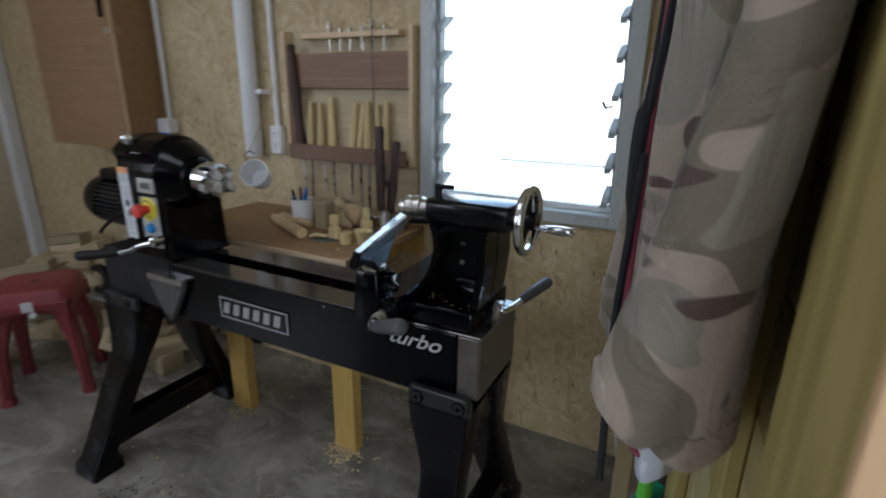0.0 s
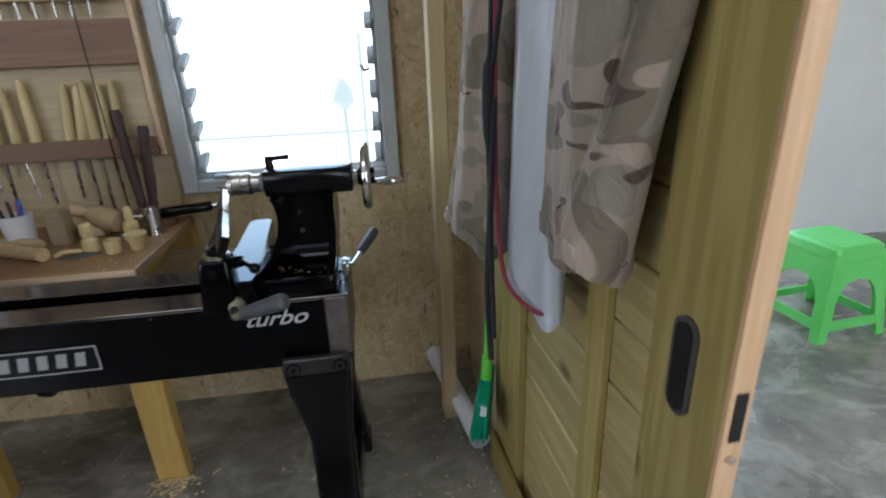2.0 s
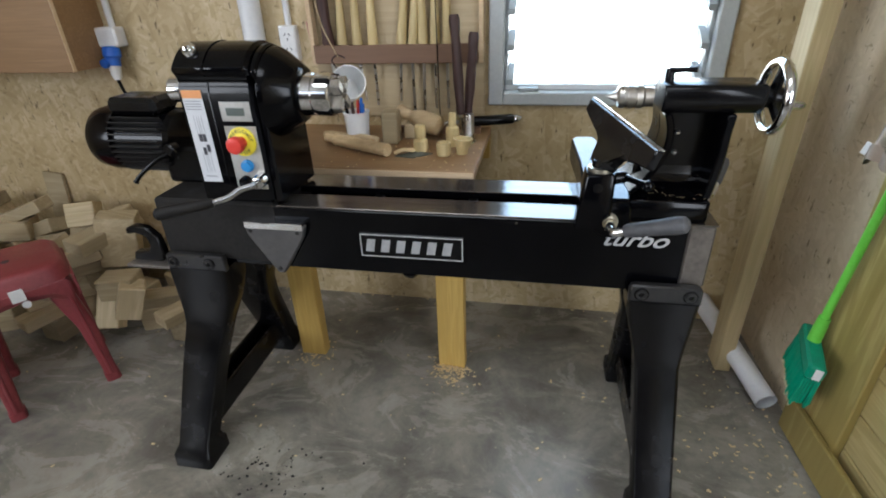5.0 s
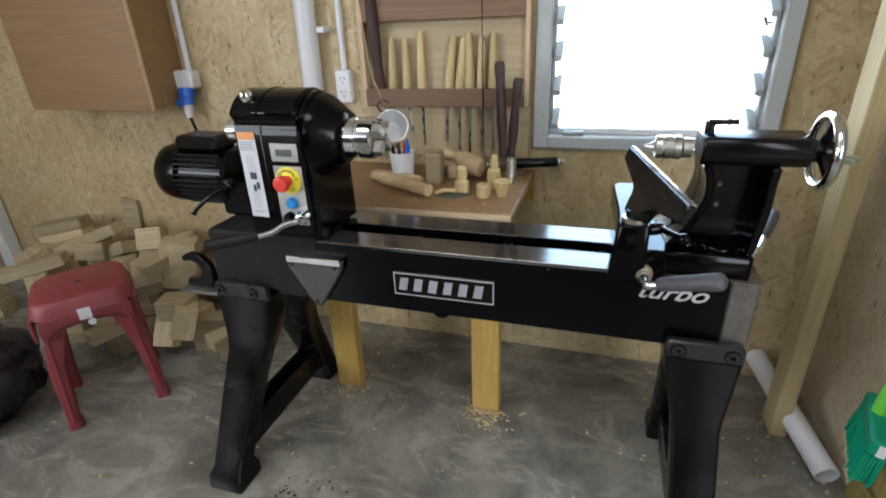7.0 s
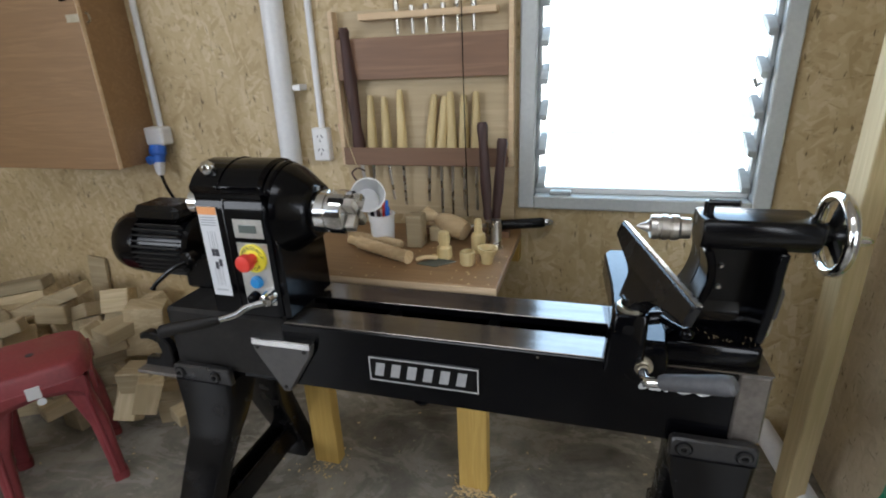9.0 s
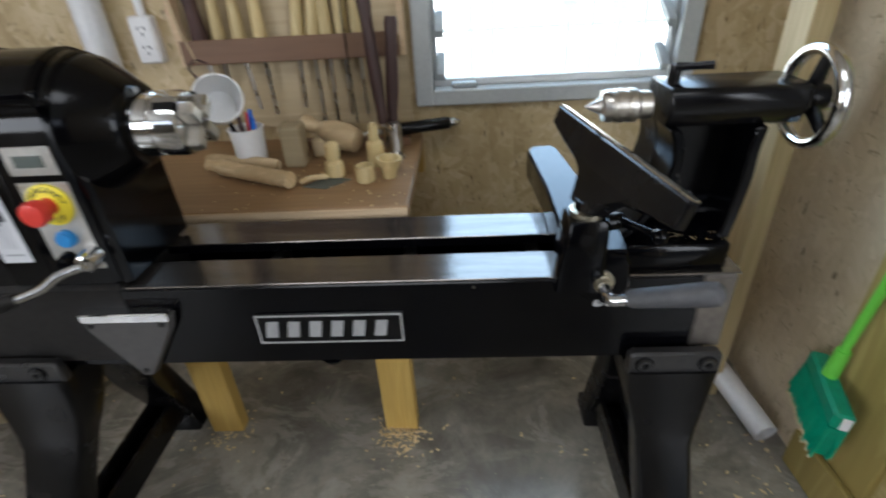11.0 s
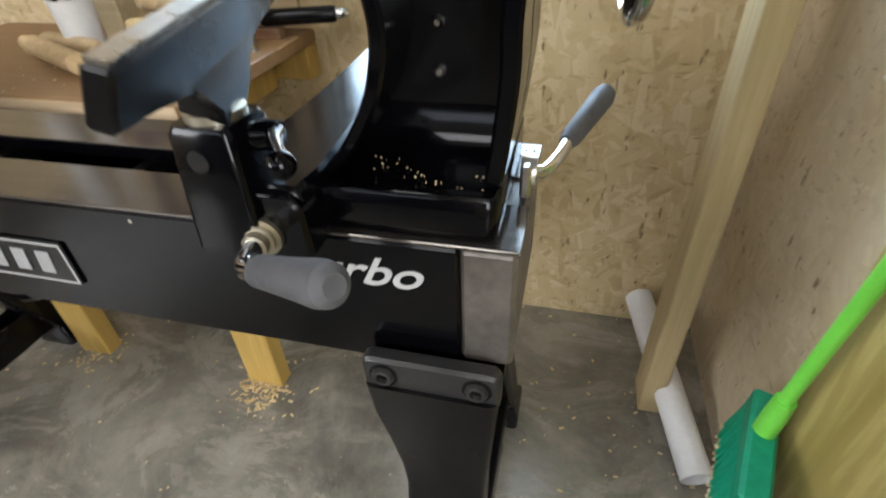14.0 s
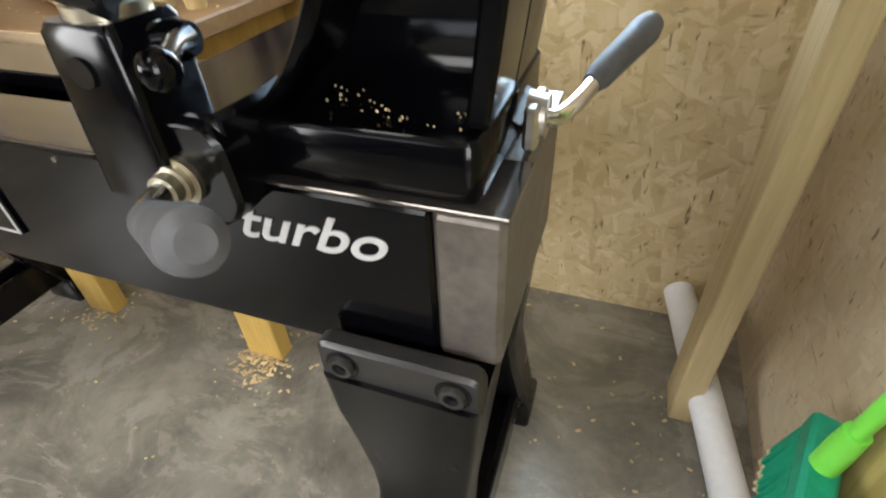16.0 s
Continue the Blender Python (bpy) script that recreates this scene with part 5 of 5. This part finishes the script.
part("plug_latch", spin((x0 + 0.030, WALL_Y - 0.080, 0.998), (x0 + 0.028, WALL_Y - 0.092, 0.996), [(0, 0.018), (1, 0.016)], 18), BLUE, t)
part("cable", sweep(smooth_path([(x0 + 0.044, WALL_Y - 0.064, 0.937), (x0 + 0.06, WALL_Y - 0.06, 0.87), (x0 + 0.10, WALL_Y - 0.05, 0.78), (x0 + 0.16, WALL_Y - 0.03, 0.66), (x0 + 0.2, WALL_Y - 0.02, 0.4), (x0 + 0.21, WALL_Y - 0.02, 0.01)], 5), 0.006, 8), BLACK_CAST, t)
part("conduit", sweep([(x0 + 0.047, WALL_Y - 0.014, 1.118), (x0 + 0.06, WALL_Y - 0.014, TOP_Z)], 0.0115, 12), PVC, t)

# wall cabinet
CX0, CX1, CY0, CZ0, CZ1 = -1.74, -1.10, 2.225, 0.985, 1.78
cab = thing("wall_cabinet", ((CX0 + CX1) / 2, WALL_Y, CZ0), "brown plywood wall cabinet with a latched door", "cabinet")
part("body", box(CX0, CX1, CY0 + 0.016, WALL_Y - 0.001, CZ0, CZ1, 0.002), PLY, cab)
part("cabinet_door", box(CX0, CX1, CY0, CY0 + 0.0155, CZ0 - 0.002, CZ1, 0.002), PLY, cab)
part("door_edge", box(CX1 + 0.0003, CX1 + 0.003, CY0 + 0.001, CY0 + 0.015, CZ0, CZ1), PLY_EDGE, cab, "pale bare plywood edge", smooth=False)
part("hasp", box(CX1 - 0.05, CX1 + 0.006, CY0 - 0.004, CY0 - 0.0003, 1.485, 1.51, 0.001), BRASS, cab)
part("hasp_loop", sweep(smooth_path([(CX1 + 0.001, CY0 + 0.03, 1.515), (CX1 + 0.018, CY0 + 0.025, 1.51), (CX1 + 0.018, CY0 + 0.025, 1.49), (CX1 + 0.001, CY0 + 0.03, 1.485)], 4), 0.003, 8), BRASS, cab)
part("door_pull", box(CX1 - 0.055, CX1 - 0.03, CY0 - 0.012, CY0 - 0.0003, 1.55, 1.66, 0.003), BLACK_CAST, cab)

# ---- stools ----
def stool(name, material, label, cx, cy, turn, top=0.47, foot=0.150, seat=0.118, cut=True):
    t = thing(name, (cx, cy, 0), label, "stool")
    M = Matrix.Translation((cx, cy, 0)) @ Matrix.Rotation(radians(turn), 4, "Z")

    def go(bm):
        bmesh.ops.transform(bm, matrix=M, verts=bm.verts)
        return bm
    s = seat
    part("seat", go(loft([(top - 0.052, -s - 0.012, s + 0.012, -s - 0.012, s + 0.012), (top - 0.012, -s - 0.004, s + 0.004, -s - 0.004, s + 0.004), (top - 0.003, -s + 0.004, s - 0.004, -s + 0.004, s - 0.004), (top, -s + 0.012, s - 0.012, -s + 0.012, s - 0.012)], round_by=0.055)), material, t)
    part("seat_hole", go(spin((0, 0, top + 0.0002), (0, 0, top + 0.0012), [(0, 0.012), (1, 0.012)], 14)), PRINT_DARK, t)
    for ax in (-1, 1):
        for ay in (-1, 1):
            f0, f1 = foot, s + 0.006
            secs = []
            for z, c, w in ((0.0, f0, 0.023), (0.03, f0 - 0.001, 0.023), (0.031, f0 - 0.004, 0.0195), (top * 0.5, (f0 + f1) / 2, 0.025), (top - 0.054, f1 - 0.022, 0.036)):
                xs, ys = sorted((ax * c, ax * (c - 2 * w))), sorted((ay * c, ay * (c - 2 * w)))
                secs.append((z, xs[0], xs[1], ys[0], ys[1]))
            part("leg", go(loft(secs, round_by=0.012)), material, t)
            part("leg_rib", go(sweep([(ax * (f0 - 0.024), ay * (f0 + 0.001), 0.035), (ax * (s - 0.02), ay * (s + 0.009), top - 0.06)], 0.006, 8)), material, t)
    for k in range(4):
        pts = [(-s * 0.95, top - 0.052), (s * 0.95, top - 0.052), (s * 0.95, top - 0.13), (s * 0.62, top - 0.088), (0, top - 0.075), (-s * 0.62, top - 0.088), (-s * 0.95, top - 0.13)]
        bm = prism(pts, -s - 0.016, -s - 0.006, "y", 0.002)
        bmesh.ops.transform(bm, matrix=M @ Matrix.Rotation(radians(90 * k), 4, "Z"), verts=bm.verts)
        part("apron", bm, material, t)
    return t, M


red, M = stool("plastic_stool", RED_PLASTIC, "maroon plastic stool with a paper sticker, on the concrete", -1.13, 1.752, 52, 0.478, 0.162, 0.138)
bm = box(-0.018, 0.018, -0.1585, -0.1545, 0.400, 0.440)
bmesh.ops.transform(bm, matrix=M, verts=bm.verts)
part("sticker", bm, WHITE_PLASTIC, red, "white paper sticker", smooth=False)
bm = spin((0.012, -0.1585, 0.385), (0.012, -0.1545, 0.385), [(0, 0.012), (1, 0.012)], 16)
bmesh.ops.transform(bm, matrix=M, verts=bm.verts)
part("round_mark", bm, WHITE_PLASTIC, red)
# a second stool nested under the maroon one shows as an inner apron
for k in range(4):
    bm = prism([(-0.118, 0.405), (0.118, 0.405), (0.126, 0.345), (0.098, 0.352), (0.072, 0.372), (0, 0.383), (-0.072, 0.372), (-0.098, 0.352), (-0.126, 0.345)], -0.136, -0.128, "y", 0.002)
    bmesh.ops.transform(bm, matrix=M @ Matrix.Rotation(radians(90 * k), 4, "Z"), verts=bm.verts)
    part("inner_apron", bm, RED_PLASTIC, red)


def panel_stool(name, material, label, cx, cy, turn, top=0.43, foot=0.145, s=0.105):
    """A moulded low stool: four leaning side panels with arched holes and a low rail."""
    t = thing(name, (cx, cy, 0), label, "stool")
    M = Matrix.Translation((cx, cy, 0)) @ Matrix.Rotation(radians(turn), 4, "Z") @ Matrix.Diagonal((1.26, 1.26, 1, 1))
    bm = loft([(top - 0.05, -s - 0.008, s + 0.008, -s - 0.008, s + 0.008), (top - 0.012, -s - 0.002, s + 0.002, -s - 0.002, s + 0.002), (top, -s + 0.008, s - 0.008, -s + 0.008, s - 0.008)], round_by=0.03)
    bmesh.ops.transform(bm, matrix=M, verts=bm.verts)
    part("seat", bm, material, t)
    lean = math.atan((foot - s) / top)
    arch = [(0.094, 0.10), (0.088, 0.18), (0.072, 0.235), (0.045, 0.272), (0.0, 0.285)]
    for k in range(4):
        R = M @ Matrix.Rotation(radians(90 * k), 4, "Z") @ Matrix.Translation((0, -foot, 0)) @ Matrix.Rotation(-lean, 4, "X")
        pts = [(-foot, 0), (-s - 0.004, top - 0.03), (s + 0.004, top - 0.03), (foot, 0), (foot - 0.034, 0), (foot - 0.040, 0.045), (0.094, 0.10)] + arch[1:] + [(-x, z) for x, z in arch[-2::-1]] + [(-foot + 0.040, 0.045), (-foot + 0.034, 0)]
        part("side_panel", prism(pts, 0.0, 0.008, "y", m=R), material, t)
        part("low_rail", prism([(-0.101, 0.056), (0.101, 0.056), (0.096, 0.098), (-0.096, 0.098)], 0.001, 0.010, "y", m=R), material, t)
    return t


panel_stool("plastic_stool", GREEN_PLASTIC, "lime green moulded plastic stool in the next room", 3.02, 2.483, 5)

# black bag beside the stool
bm = bmesh.new()
bmesh.ops.create_icosphere(bm, subdivisions=4, radius=1.0)
for v in bm.verts:
    n = noise.noise(v.co * 2.2) * 0.22 + noise.noise(v.co * 6.0) * 0.10
    r = 1 + n
    v.co = Vector((v.co.x * 0.23 * r, v.co.y * 0.22 * r, max(0.0, 0.17 + v.co.z * 0.20 * r)))
bmesh.ops.translate(bm, verts=bm.verts, vec=(-1.50, 1.50, 0))
solid("rubbish_bag", bm, BAG, "crumpled shiny black plastic bag on the floor", "bag")

# ---- offcut heap ----
rnd = random.Random(21)
shapes = []
for k, (a, b, c) in enumerate(((0.17, 0.09, 0.06), (0.13, 0.10, 0.085), (0.11, 0.10, 0.10), (0.24, 0.08, 0.05), (0.15, 0.11, 0.06))):
    ob = part("wood_offcut", box(-a / 2, a / 2, -b / 2, b / 2, 0, c, 0.004), OFFCUT)
    tagged(ob, "rough sawn pine offcut in the heap by the wall", "offcut", "offcut heap")
    shapes.append((ob, c))
heap = [(0, (-1.95, 2.15), 0), (3, (-1.70, 2.28), 10), (1, (-1.48, 2.12), 80), (2, (-1.30, 2.30), 20), (0, (-1.22, 2.08), 60), (4, (-1.00, 2.28), -10), (2, (-0.98, 2.10), 35), (1, (-0.83, 2.25), 5), (2, (-0.80, 2.05), 70), (3, (-1.62, 1.98), 30), (4, (-1.90, 2.33), 5), (0, (-2.15, 2.25), 45), (1, (-2.25, 2.05), 20), (2, (-1.42, 2.32), 15), (4, (-1.10, 2.18), 50), (1, (-1.78, 2.10), 25), (2, (-1.33, 1.98), 70), (0, (-1.58, 2.22), -30)]
top_of = {}
used = [False] * 5
for level in range(6):
    for k, (s, (x, y), a) in enumerate(heap):
        if level and (k + level) % (4 if level < 3 else 5) == 0:
            continue
        if (level > 1 and x > -1.05) or (level > 2 and not -2.0 < x < -1.15):
            continue
        s = (s + level) % 5
        ob, h = shapes[s]
        z = top_of.get(k, 0.0)
        tip = 5.0 * level
        m = pose(x + rnd.uniform(-0.02, 0.02) * level, y + rnd.uniform(-0.015, 0.015) * level, z, rnd.uniform(-tip, tip), rnd.uniform(-tip, tip), a + rnd.uniform(-35, 35))
        if not used[s]:
            ob.matrix_world = m
            used[s] = True
        else:
            copy_thing(ob, m)
        top_of[k] = z + h
# pieces leaning on the heap and the wall
for k, (s, m) in enumerate(((1, pose(-0.915, 1.99, 0.195, 0, -68, 40)), (3, pose(-1.02, 2.35, 0.16, 0, -82, 80)), (3, pose(-1.35, 2.33, 0.17, 0, -75, 75)), (0, pose(-1.08, 2.02, 0.13, 0, -58, 100)))):
    copy_thing(shapes[s][0], m)
for s_, m in ((3, pose(-1.87, 2.26, 0.36, 0, -8, 12)), (3, pose(-1.86, 2.25, 0.412, 0, -9, 16)), (1, pose(-1.64, 2.20, 0.315, 0, 4, 20)), (3, pose(-1.28, 2.08, 0.27, 0, 64, 12)), (1, pose(-1.0, 2.0, 0.205, 0, 0, 15))):
    copy_thing(shapes[s_][0], m)
solid("long_offcut", box(-0.31, 0.31, -0.04, 0.04, -0.025, 0.025, 0.004, m=pose(-1.77, 2.20, 0.36, 0, -20, 6)), OFFCUT, "long rough plank lying slanted over the heap", "offcut", "offcut heap")
solid("block_offcut", box(-0.07, 0.07, -0.05, 0.05, 0, 0.21, 0.004, m=pose(-1.12, 2.16, 0.25, 0, 9, 30)), OFFCUT, "thick pale block standing on end in the heap", "offcut", "offcut heap")
solid("thin_offcut", box(-0.05, 0.05, -0.008, 0.008, 0, 0.36, 0.002, m=pose(-1.63, 2.40, 0.17, -3, 5, 0)), OFFCUT, "thin board standing against the strand board wall", "offcut", "offcut heap")
# ---- broom ----
broom = thing("push_broom", (1.25, 1.81, 0.2), "green broom with a lime pole hung on the side wall", "broom")
c0 = Vector((1.268, 1.818, 0.366))
MB = Matrix.Translation(c0) @ Matrix.Rotation(radians(-18), 4, "Z") @ Matrix.Rotation(radians(5), 4, "Y")
part("head_block", box(-0.020, 0.020, -0.102, 0.102, -0.040, 0.0, 0.006, m=MB), GREEN_BROOM, broom)
part("paper_label", box(-0.004, 0.013, -0.1035, -0.1025, -0.036, -0.004, m=MB), WHITE_PLASTIC, broom, smooth=False)
bm, tips = bmesh.new(), bmesh.new()
rnd = random.Random(2)
for i in range(38):
    for j in range(6):
        y = -0.097 + i * 0.0052
        x = -0.016 + j * 0.0064
        ln = 0.084 + rnd.uniform(-0.008, 0.006)
        fx, fy = x * 1.25 - 0.003 + rnd.uniform(-0.004, 0.004), y * 1.03 + rnd.uniform(-0.004, 0.004)
        pa, pb = MB @ Vector((x, y, -0.040)), MB @ Vector((fx, fy, -0.040 - ln))
        sweep([pa, pb], [0.0036, 0.0040], 5, bm=bm)
        if j < 1 or rnd.random() < 0.15:
            q = MB @ Vector((fx - 0.003, fy, -0.045 - ln))
            sweep([pa.lerp(pb, 0.93), q], 0.0032, 5, bm=tips)
part("bristles", bm, GREEN_BROOM, broom)
part("bristle_dust", tips, BRISTLE_TIP, broom, "sawdust clinging to the bristle tips")
part("pole_socket", spin(c0 + Vector((0.006, 0.022, -0.01)), c0 + Vector((0.008, 0.017, 0.075)), [(0, 0.016), (0.6, 0.016), (1, 0.014)], 16), GREEN_POLE, broom)
part("pole", spin(c0 + Vector((0.0078, 0.018, 0.07)), (1.298, 1.742, 1.42), [(0, 0.0098), (1, 0.0098)], 14), GREEN_POLE, broom, "lime green pole")

# ---- clothes on the door ----
def cloth(name, material, parent, z0, z1, centre, half, fold, seed, rows=46, cols=72, tilt=0.0):
    """A hanging garment panel: closed rings from the hem up, gathered into folds."""
    bm = bmesh.new()
    rnd = random.Random(seed)
    ph = [rnd.uniform(0, 6.28) for _ in range(4)]
    rings = []
    for i in range(rows):
        s = i / (rows - 1)
        cx, cy = centre(s)
        hx, hy = half(s)
        ring = []
        for k in range(cols):
            a = 2 * math.pi * k / cols
            wave = 1 + fold * (1 - 0.5 * s) * (0.55 * math.sin(3 * a + ph[0] + 1.2 * s) + 0.35 * math.sin(5 * a + ph[1] - 2 * s) + 0.25 * math.sin(8 * a + ph[2] + 3 * s))
            wave += 0.10 * noise.noise(Vector((math.cos(a) * 1.6, math.sin(a) * 1.6, s * 7 + seed)))
            x = cx + hx * wave * math.cos(a)
            y = cy + hy * (0.75 + 0.25 * wave) * math.sin(a)
            z = z0 + (z1 - z0) * s + tilt * math.sin(a) * (1 - s) + 0.008 * (1 - s) * math.sin(4 * a + ph[3])
            lim = door_face(y) - 0.006
            ring.append(bm.verts.new((min(x, lim), y, z)))
        rings.append(ring)
    for a, b in zip(rings, rings[1:]):
        for k in range(cols):
            bm.faces.new((a[k], a[(k + 1) % cols], b[(k + 1) % cols], b[k]))
    bm.faces.new(rings[-1])
    inner = [bm.verts.new(v.co + Vector((0.0, 0.0, 0.03))) for v in rings[0]]
    bm.faces.new(inner)
    for k in range(cols):
        bm.faces.new((rings[0][k], inner[k], inner[(k + 1) % cols], rings[0][(k + 1) % cols]))
    return part(name, bm, material, parent, flat_angle=80)


def door_face(y):
    return 1.326 - 0.010 + (1.89 - y) * math.tan(radians(2.6))


jacket = thing("camouflage_jacket", (1.25, 1.26, 1.0), "desert camouflage jacket with hanging sleeve, hung on the door", "jacket")
cloth("jacket_body", CAMO, jacket, 0.978, 1.78, lambda s: (1.298, 1.272 - 0.02 * s), lambda s: (0.060 - 0.018 * s, 0.090 - 0.01 * s), 0.20, 3, tilt=0.012)
cloth("sleeve", CAMO, jacket, 1.005, 1.74, lambda s: (1.273 + 0.043 * min(1.0, s / 0.4), 1.208 - 0.046 * min(1.0, s / 0.4)), lambda s: (0.050 - 0.024 * min(1.0, s / 0.4), 0.042 - 0.006 * min(1.0, s / 0.4)), 0.10, 9, tilt=0.020)
apron = thing("work_apron", (1.26, 1.45, 0.8), "silver-grey work apron with maroon piping, hung on the door", "apron")
cloth("apron_cloth", APRON, apron, 0.838, 1.78, lambda s: (1.282 + 0.01 * s, 1.478 - 0.03 * s), lambda s: (0.038 - 0.01 * s, 0.136 - 0.055 * s), 0.3, 5, tilt=0.03)
part("piping", sweep(smooth_path([(1.222, 1.50, 1.62), (1.218, 1.495, 1.2), (1.217, 1.475, 0.98), (1.222, 1.43, 0.868), (1.256, 1.365, 0.835), (1.29, 1.352, 0.838)], 6), 0.0042, 8), PIPING, apron, "maroon edge piping")
far = thing("camouflage_jacket", (1.22, 1.65, 0.9), "second camouflage jacket hung behind the apron on the door", "jacket")
cloth("jacket_body", CAMO, far, 0.895, 1.75, lambda s: (1.232 + 0.045 * s, 1.635 + 0.015 * s), lambda s: (0.072 - 0.03 * s, 0.105 - 0.02 * s), 0.2, 14, tilt=0.02)
cloth("sleeve", CAMO, far, 0.893, 1.70, lambda s: (1.224 + 0.055 * min(1.0, s * 1.6), 1.700 - 0.03 * s), lambda s: (0.066 - 0.034 * min(1.0, s * 1.6), 0.062 - 0.01 * s), 0.12, 27, tilt=-0.012)
part("cuff_tab", box(-0.002, 0.002, -0.006, 0.006, -0.012, 0.012, 0.001, m=pose(1.160, 1.722, 0.915, 10, 12, 20)), WHITE_PLASTIC, far, "pale cuff tab")
strap = thing("black_strap", (1.21, 1.49, 0.65), "black webbing strap hanging beside the apron", "strap")
bm = sweep(smooth_path([(1.225, 1.505, 1.66), (1.212, 1.50, 1.3), (1.205, 1.495, 1.18), (1.21, 1.50, 1.0), (1.205, 1.505, 0.82), (1.21, 1.50, 0.66)], 6), [0.004] * 9 + [0.010] * 6 + [0.006] * 16, 8)
part("webbing", bm, STRAP, strap)
for top in ((1.236, 1.452, 1.46), (1.232, 1.520, 1.46)):
    part("neck_strap", sweep(smooth_path([(1.210, 1.502, 1.19), (1.222, (1.502 + top[1]) / 2, 1.32), top], 5), 0.0045, 8), STRAP, strap)
part("webbing_tail", sweep(smooth_path([(1.215, 1.49, 1.18), (1.205, 1.478, 0.95), (1.212, 1.482, 0.72)], 6), 0.005, 8), STRAP, strap)
for y in (1.27, 1.46, 1.645):
    t = thing("coat_hook", (door_face(y), y, 1.79), "grey steel coat hook screwed to the door", "hook", "coat hooks on the door")
    part("hook_arm", sweep(smooth_path([(door_face(y) - 0.001, y, 1.80), (door_face(y) - 0.05, y, 1.775), (door_face(y) - 0.075, y, 1.80)], 4), 0.005, 8), CHROME_DULL, t)

# ---- plant outside the next room ----
plant = thing("garden_plant", (3.25, 3.95, -0.05), "leafy green plant outside the far doorway", "plant")
rnd = random.Random(4)
bm, st = bmesh.new(), bmesh.new()
for k in range(34):
    a, h, ln = rnd.uniform(0, 6.28), rnd.uniform(0.3, 1.5), rnd.uniform(0.5, 0.9)
    base = Vector((3.25 + rnd.uniform(-0.5, 0.4), 4.0 + rnd.uniform(-0.1, 0.5), 0))
    tip = base + Vector((math.cos(a) * ln * 0.6, math.sin(a) * ln * 0.5, h))
    mid = base.lerp(tip, 0.55) + Vector((0, 0, 0.25))
    path = smooth_path([base, mid, tip], 6)
    sweep(path, 0.008, 5, bm=st)
    for i in range(4, len(path)):
        for sgn in (-1, 1):
            d = Vector((-math.sin(a), math.cos(a), 0)) * sgn
            q = path[i]
            w = 0.16 * (1 - abs(i - 8) / 12)
            v = [bm.verts.new(p) for p in (q, q + d * w * 0.5 + Vector((0, 0, 0.02)) + Vector((math.cos(a), math.sin(a), 0)) * 0.03, q + d * w + Vector((math.cos(a), math.sin(a), -0.5)) * 0.08, q + d * w * 0.4 + Vector((math.cos(a), math.sin(a), -0.3)) * 0.03)]
            bm.faces.new(v)
part("stems", st, LEAF, plant)
part("leaves", bm, LEAF, plant)

# ---- floor litter ----
bm = bmesh.new()
rnd = random.Random(17)
for k in range(420):
    cx, cy, sp = rnd.choice(((0.28, 1.98, 0.05), (-0.25, 2.0, 0.04), (1.15, 2.0, 0.25), (0.3, 1.5, 0.7), (-0.6, 1.9, 0.4), (1.2, 1.75, 0.12)))
    s = rnd.uniform(0.0015, 0.006)
    x, y = cx + rnd.gauss(0, sp), min(2.42, cy + rnd.gauss(0, sp))
    box(-s, s, -s * 0.5, s * 0.5, 0, 0.0015, bm=bm, m=pose(min(x, 1.28), y, 0.0005, 0, 0, rnd.uniform(0, 180)))
for k in range(90):
    x, y = 0.275 + rnd.gauss(0, 0.035), 1.985 + rnd.gauss(0, 0.022)
    s = rnd.uniform(0.004, 0.010)
    box(-s, s, -s * 0.4, s * 0.4, 0, 0.0015, bm=bm, m=pose(x, y, 0.004 + rnd.uniform(0, 0.012), rnd.uniform(-35, 35), rnd.uniform(-35, 35), rnd.uniform(0, 180)))
dark = bmesh.new()
for k in range(60):
    x, y = rnd.gauss(-0.16, 0.09), rnd.gauss(1.50, 0.05)
    s = rnd.uniform(0.0012, 0.0045)
    box(-s, s, -s * 0.7, s * 0.7, 0, 0.0016, bm=dark, m=pose(x, y, 0.0004, 0, 0, rnd.uniform(0, 180)))
tagged(part("dark_crumbs", dark, BLACK_DUSTY, None, smooth=False), "dark crumbs of dirt on the concrete floor", "dirt", kind="stuff")
tagged(part("sawdust_litter", bm, SHAVING, None, smooth=False), "sawdust and shavings scattered on the floor", "sawdust", kind="stuff")
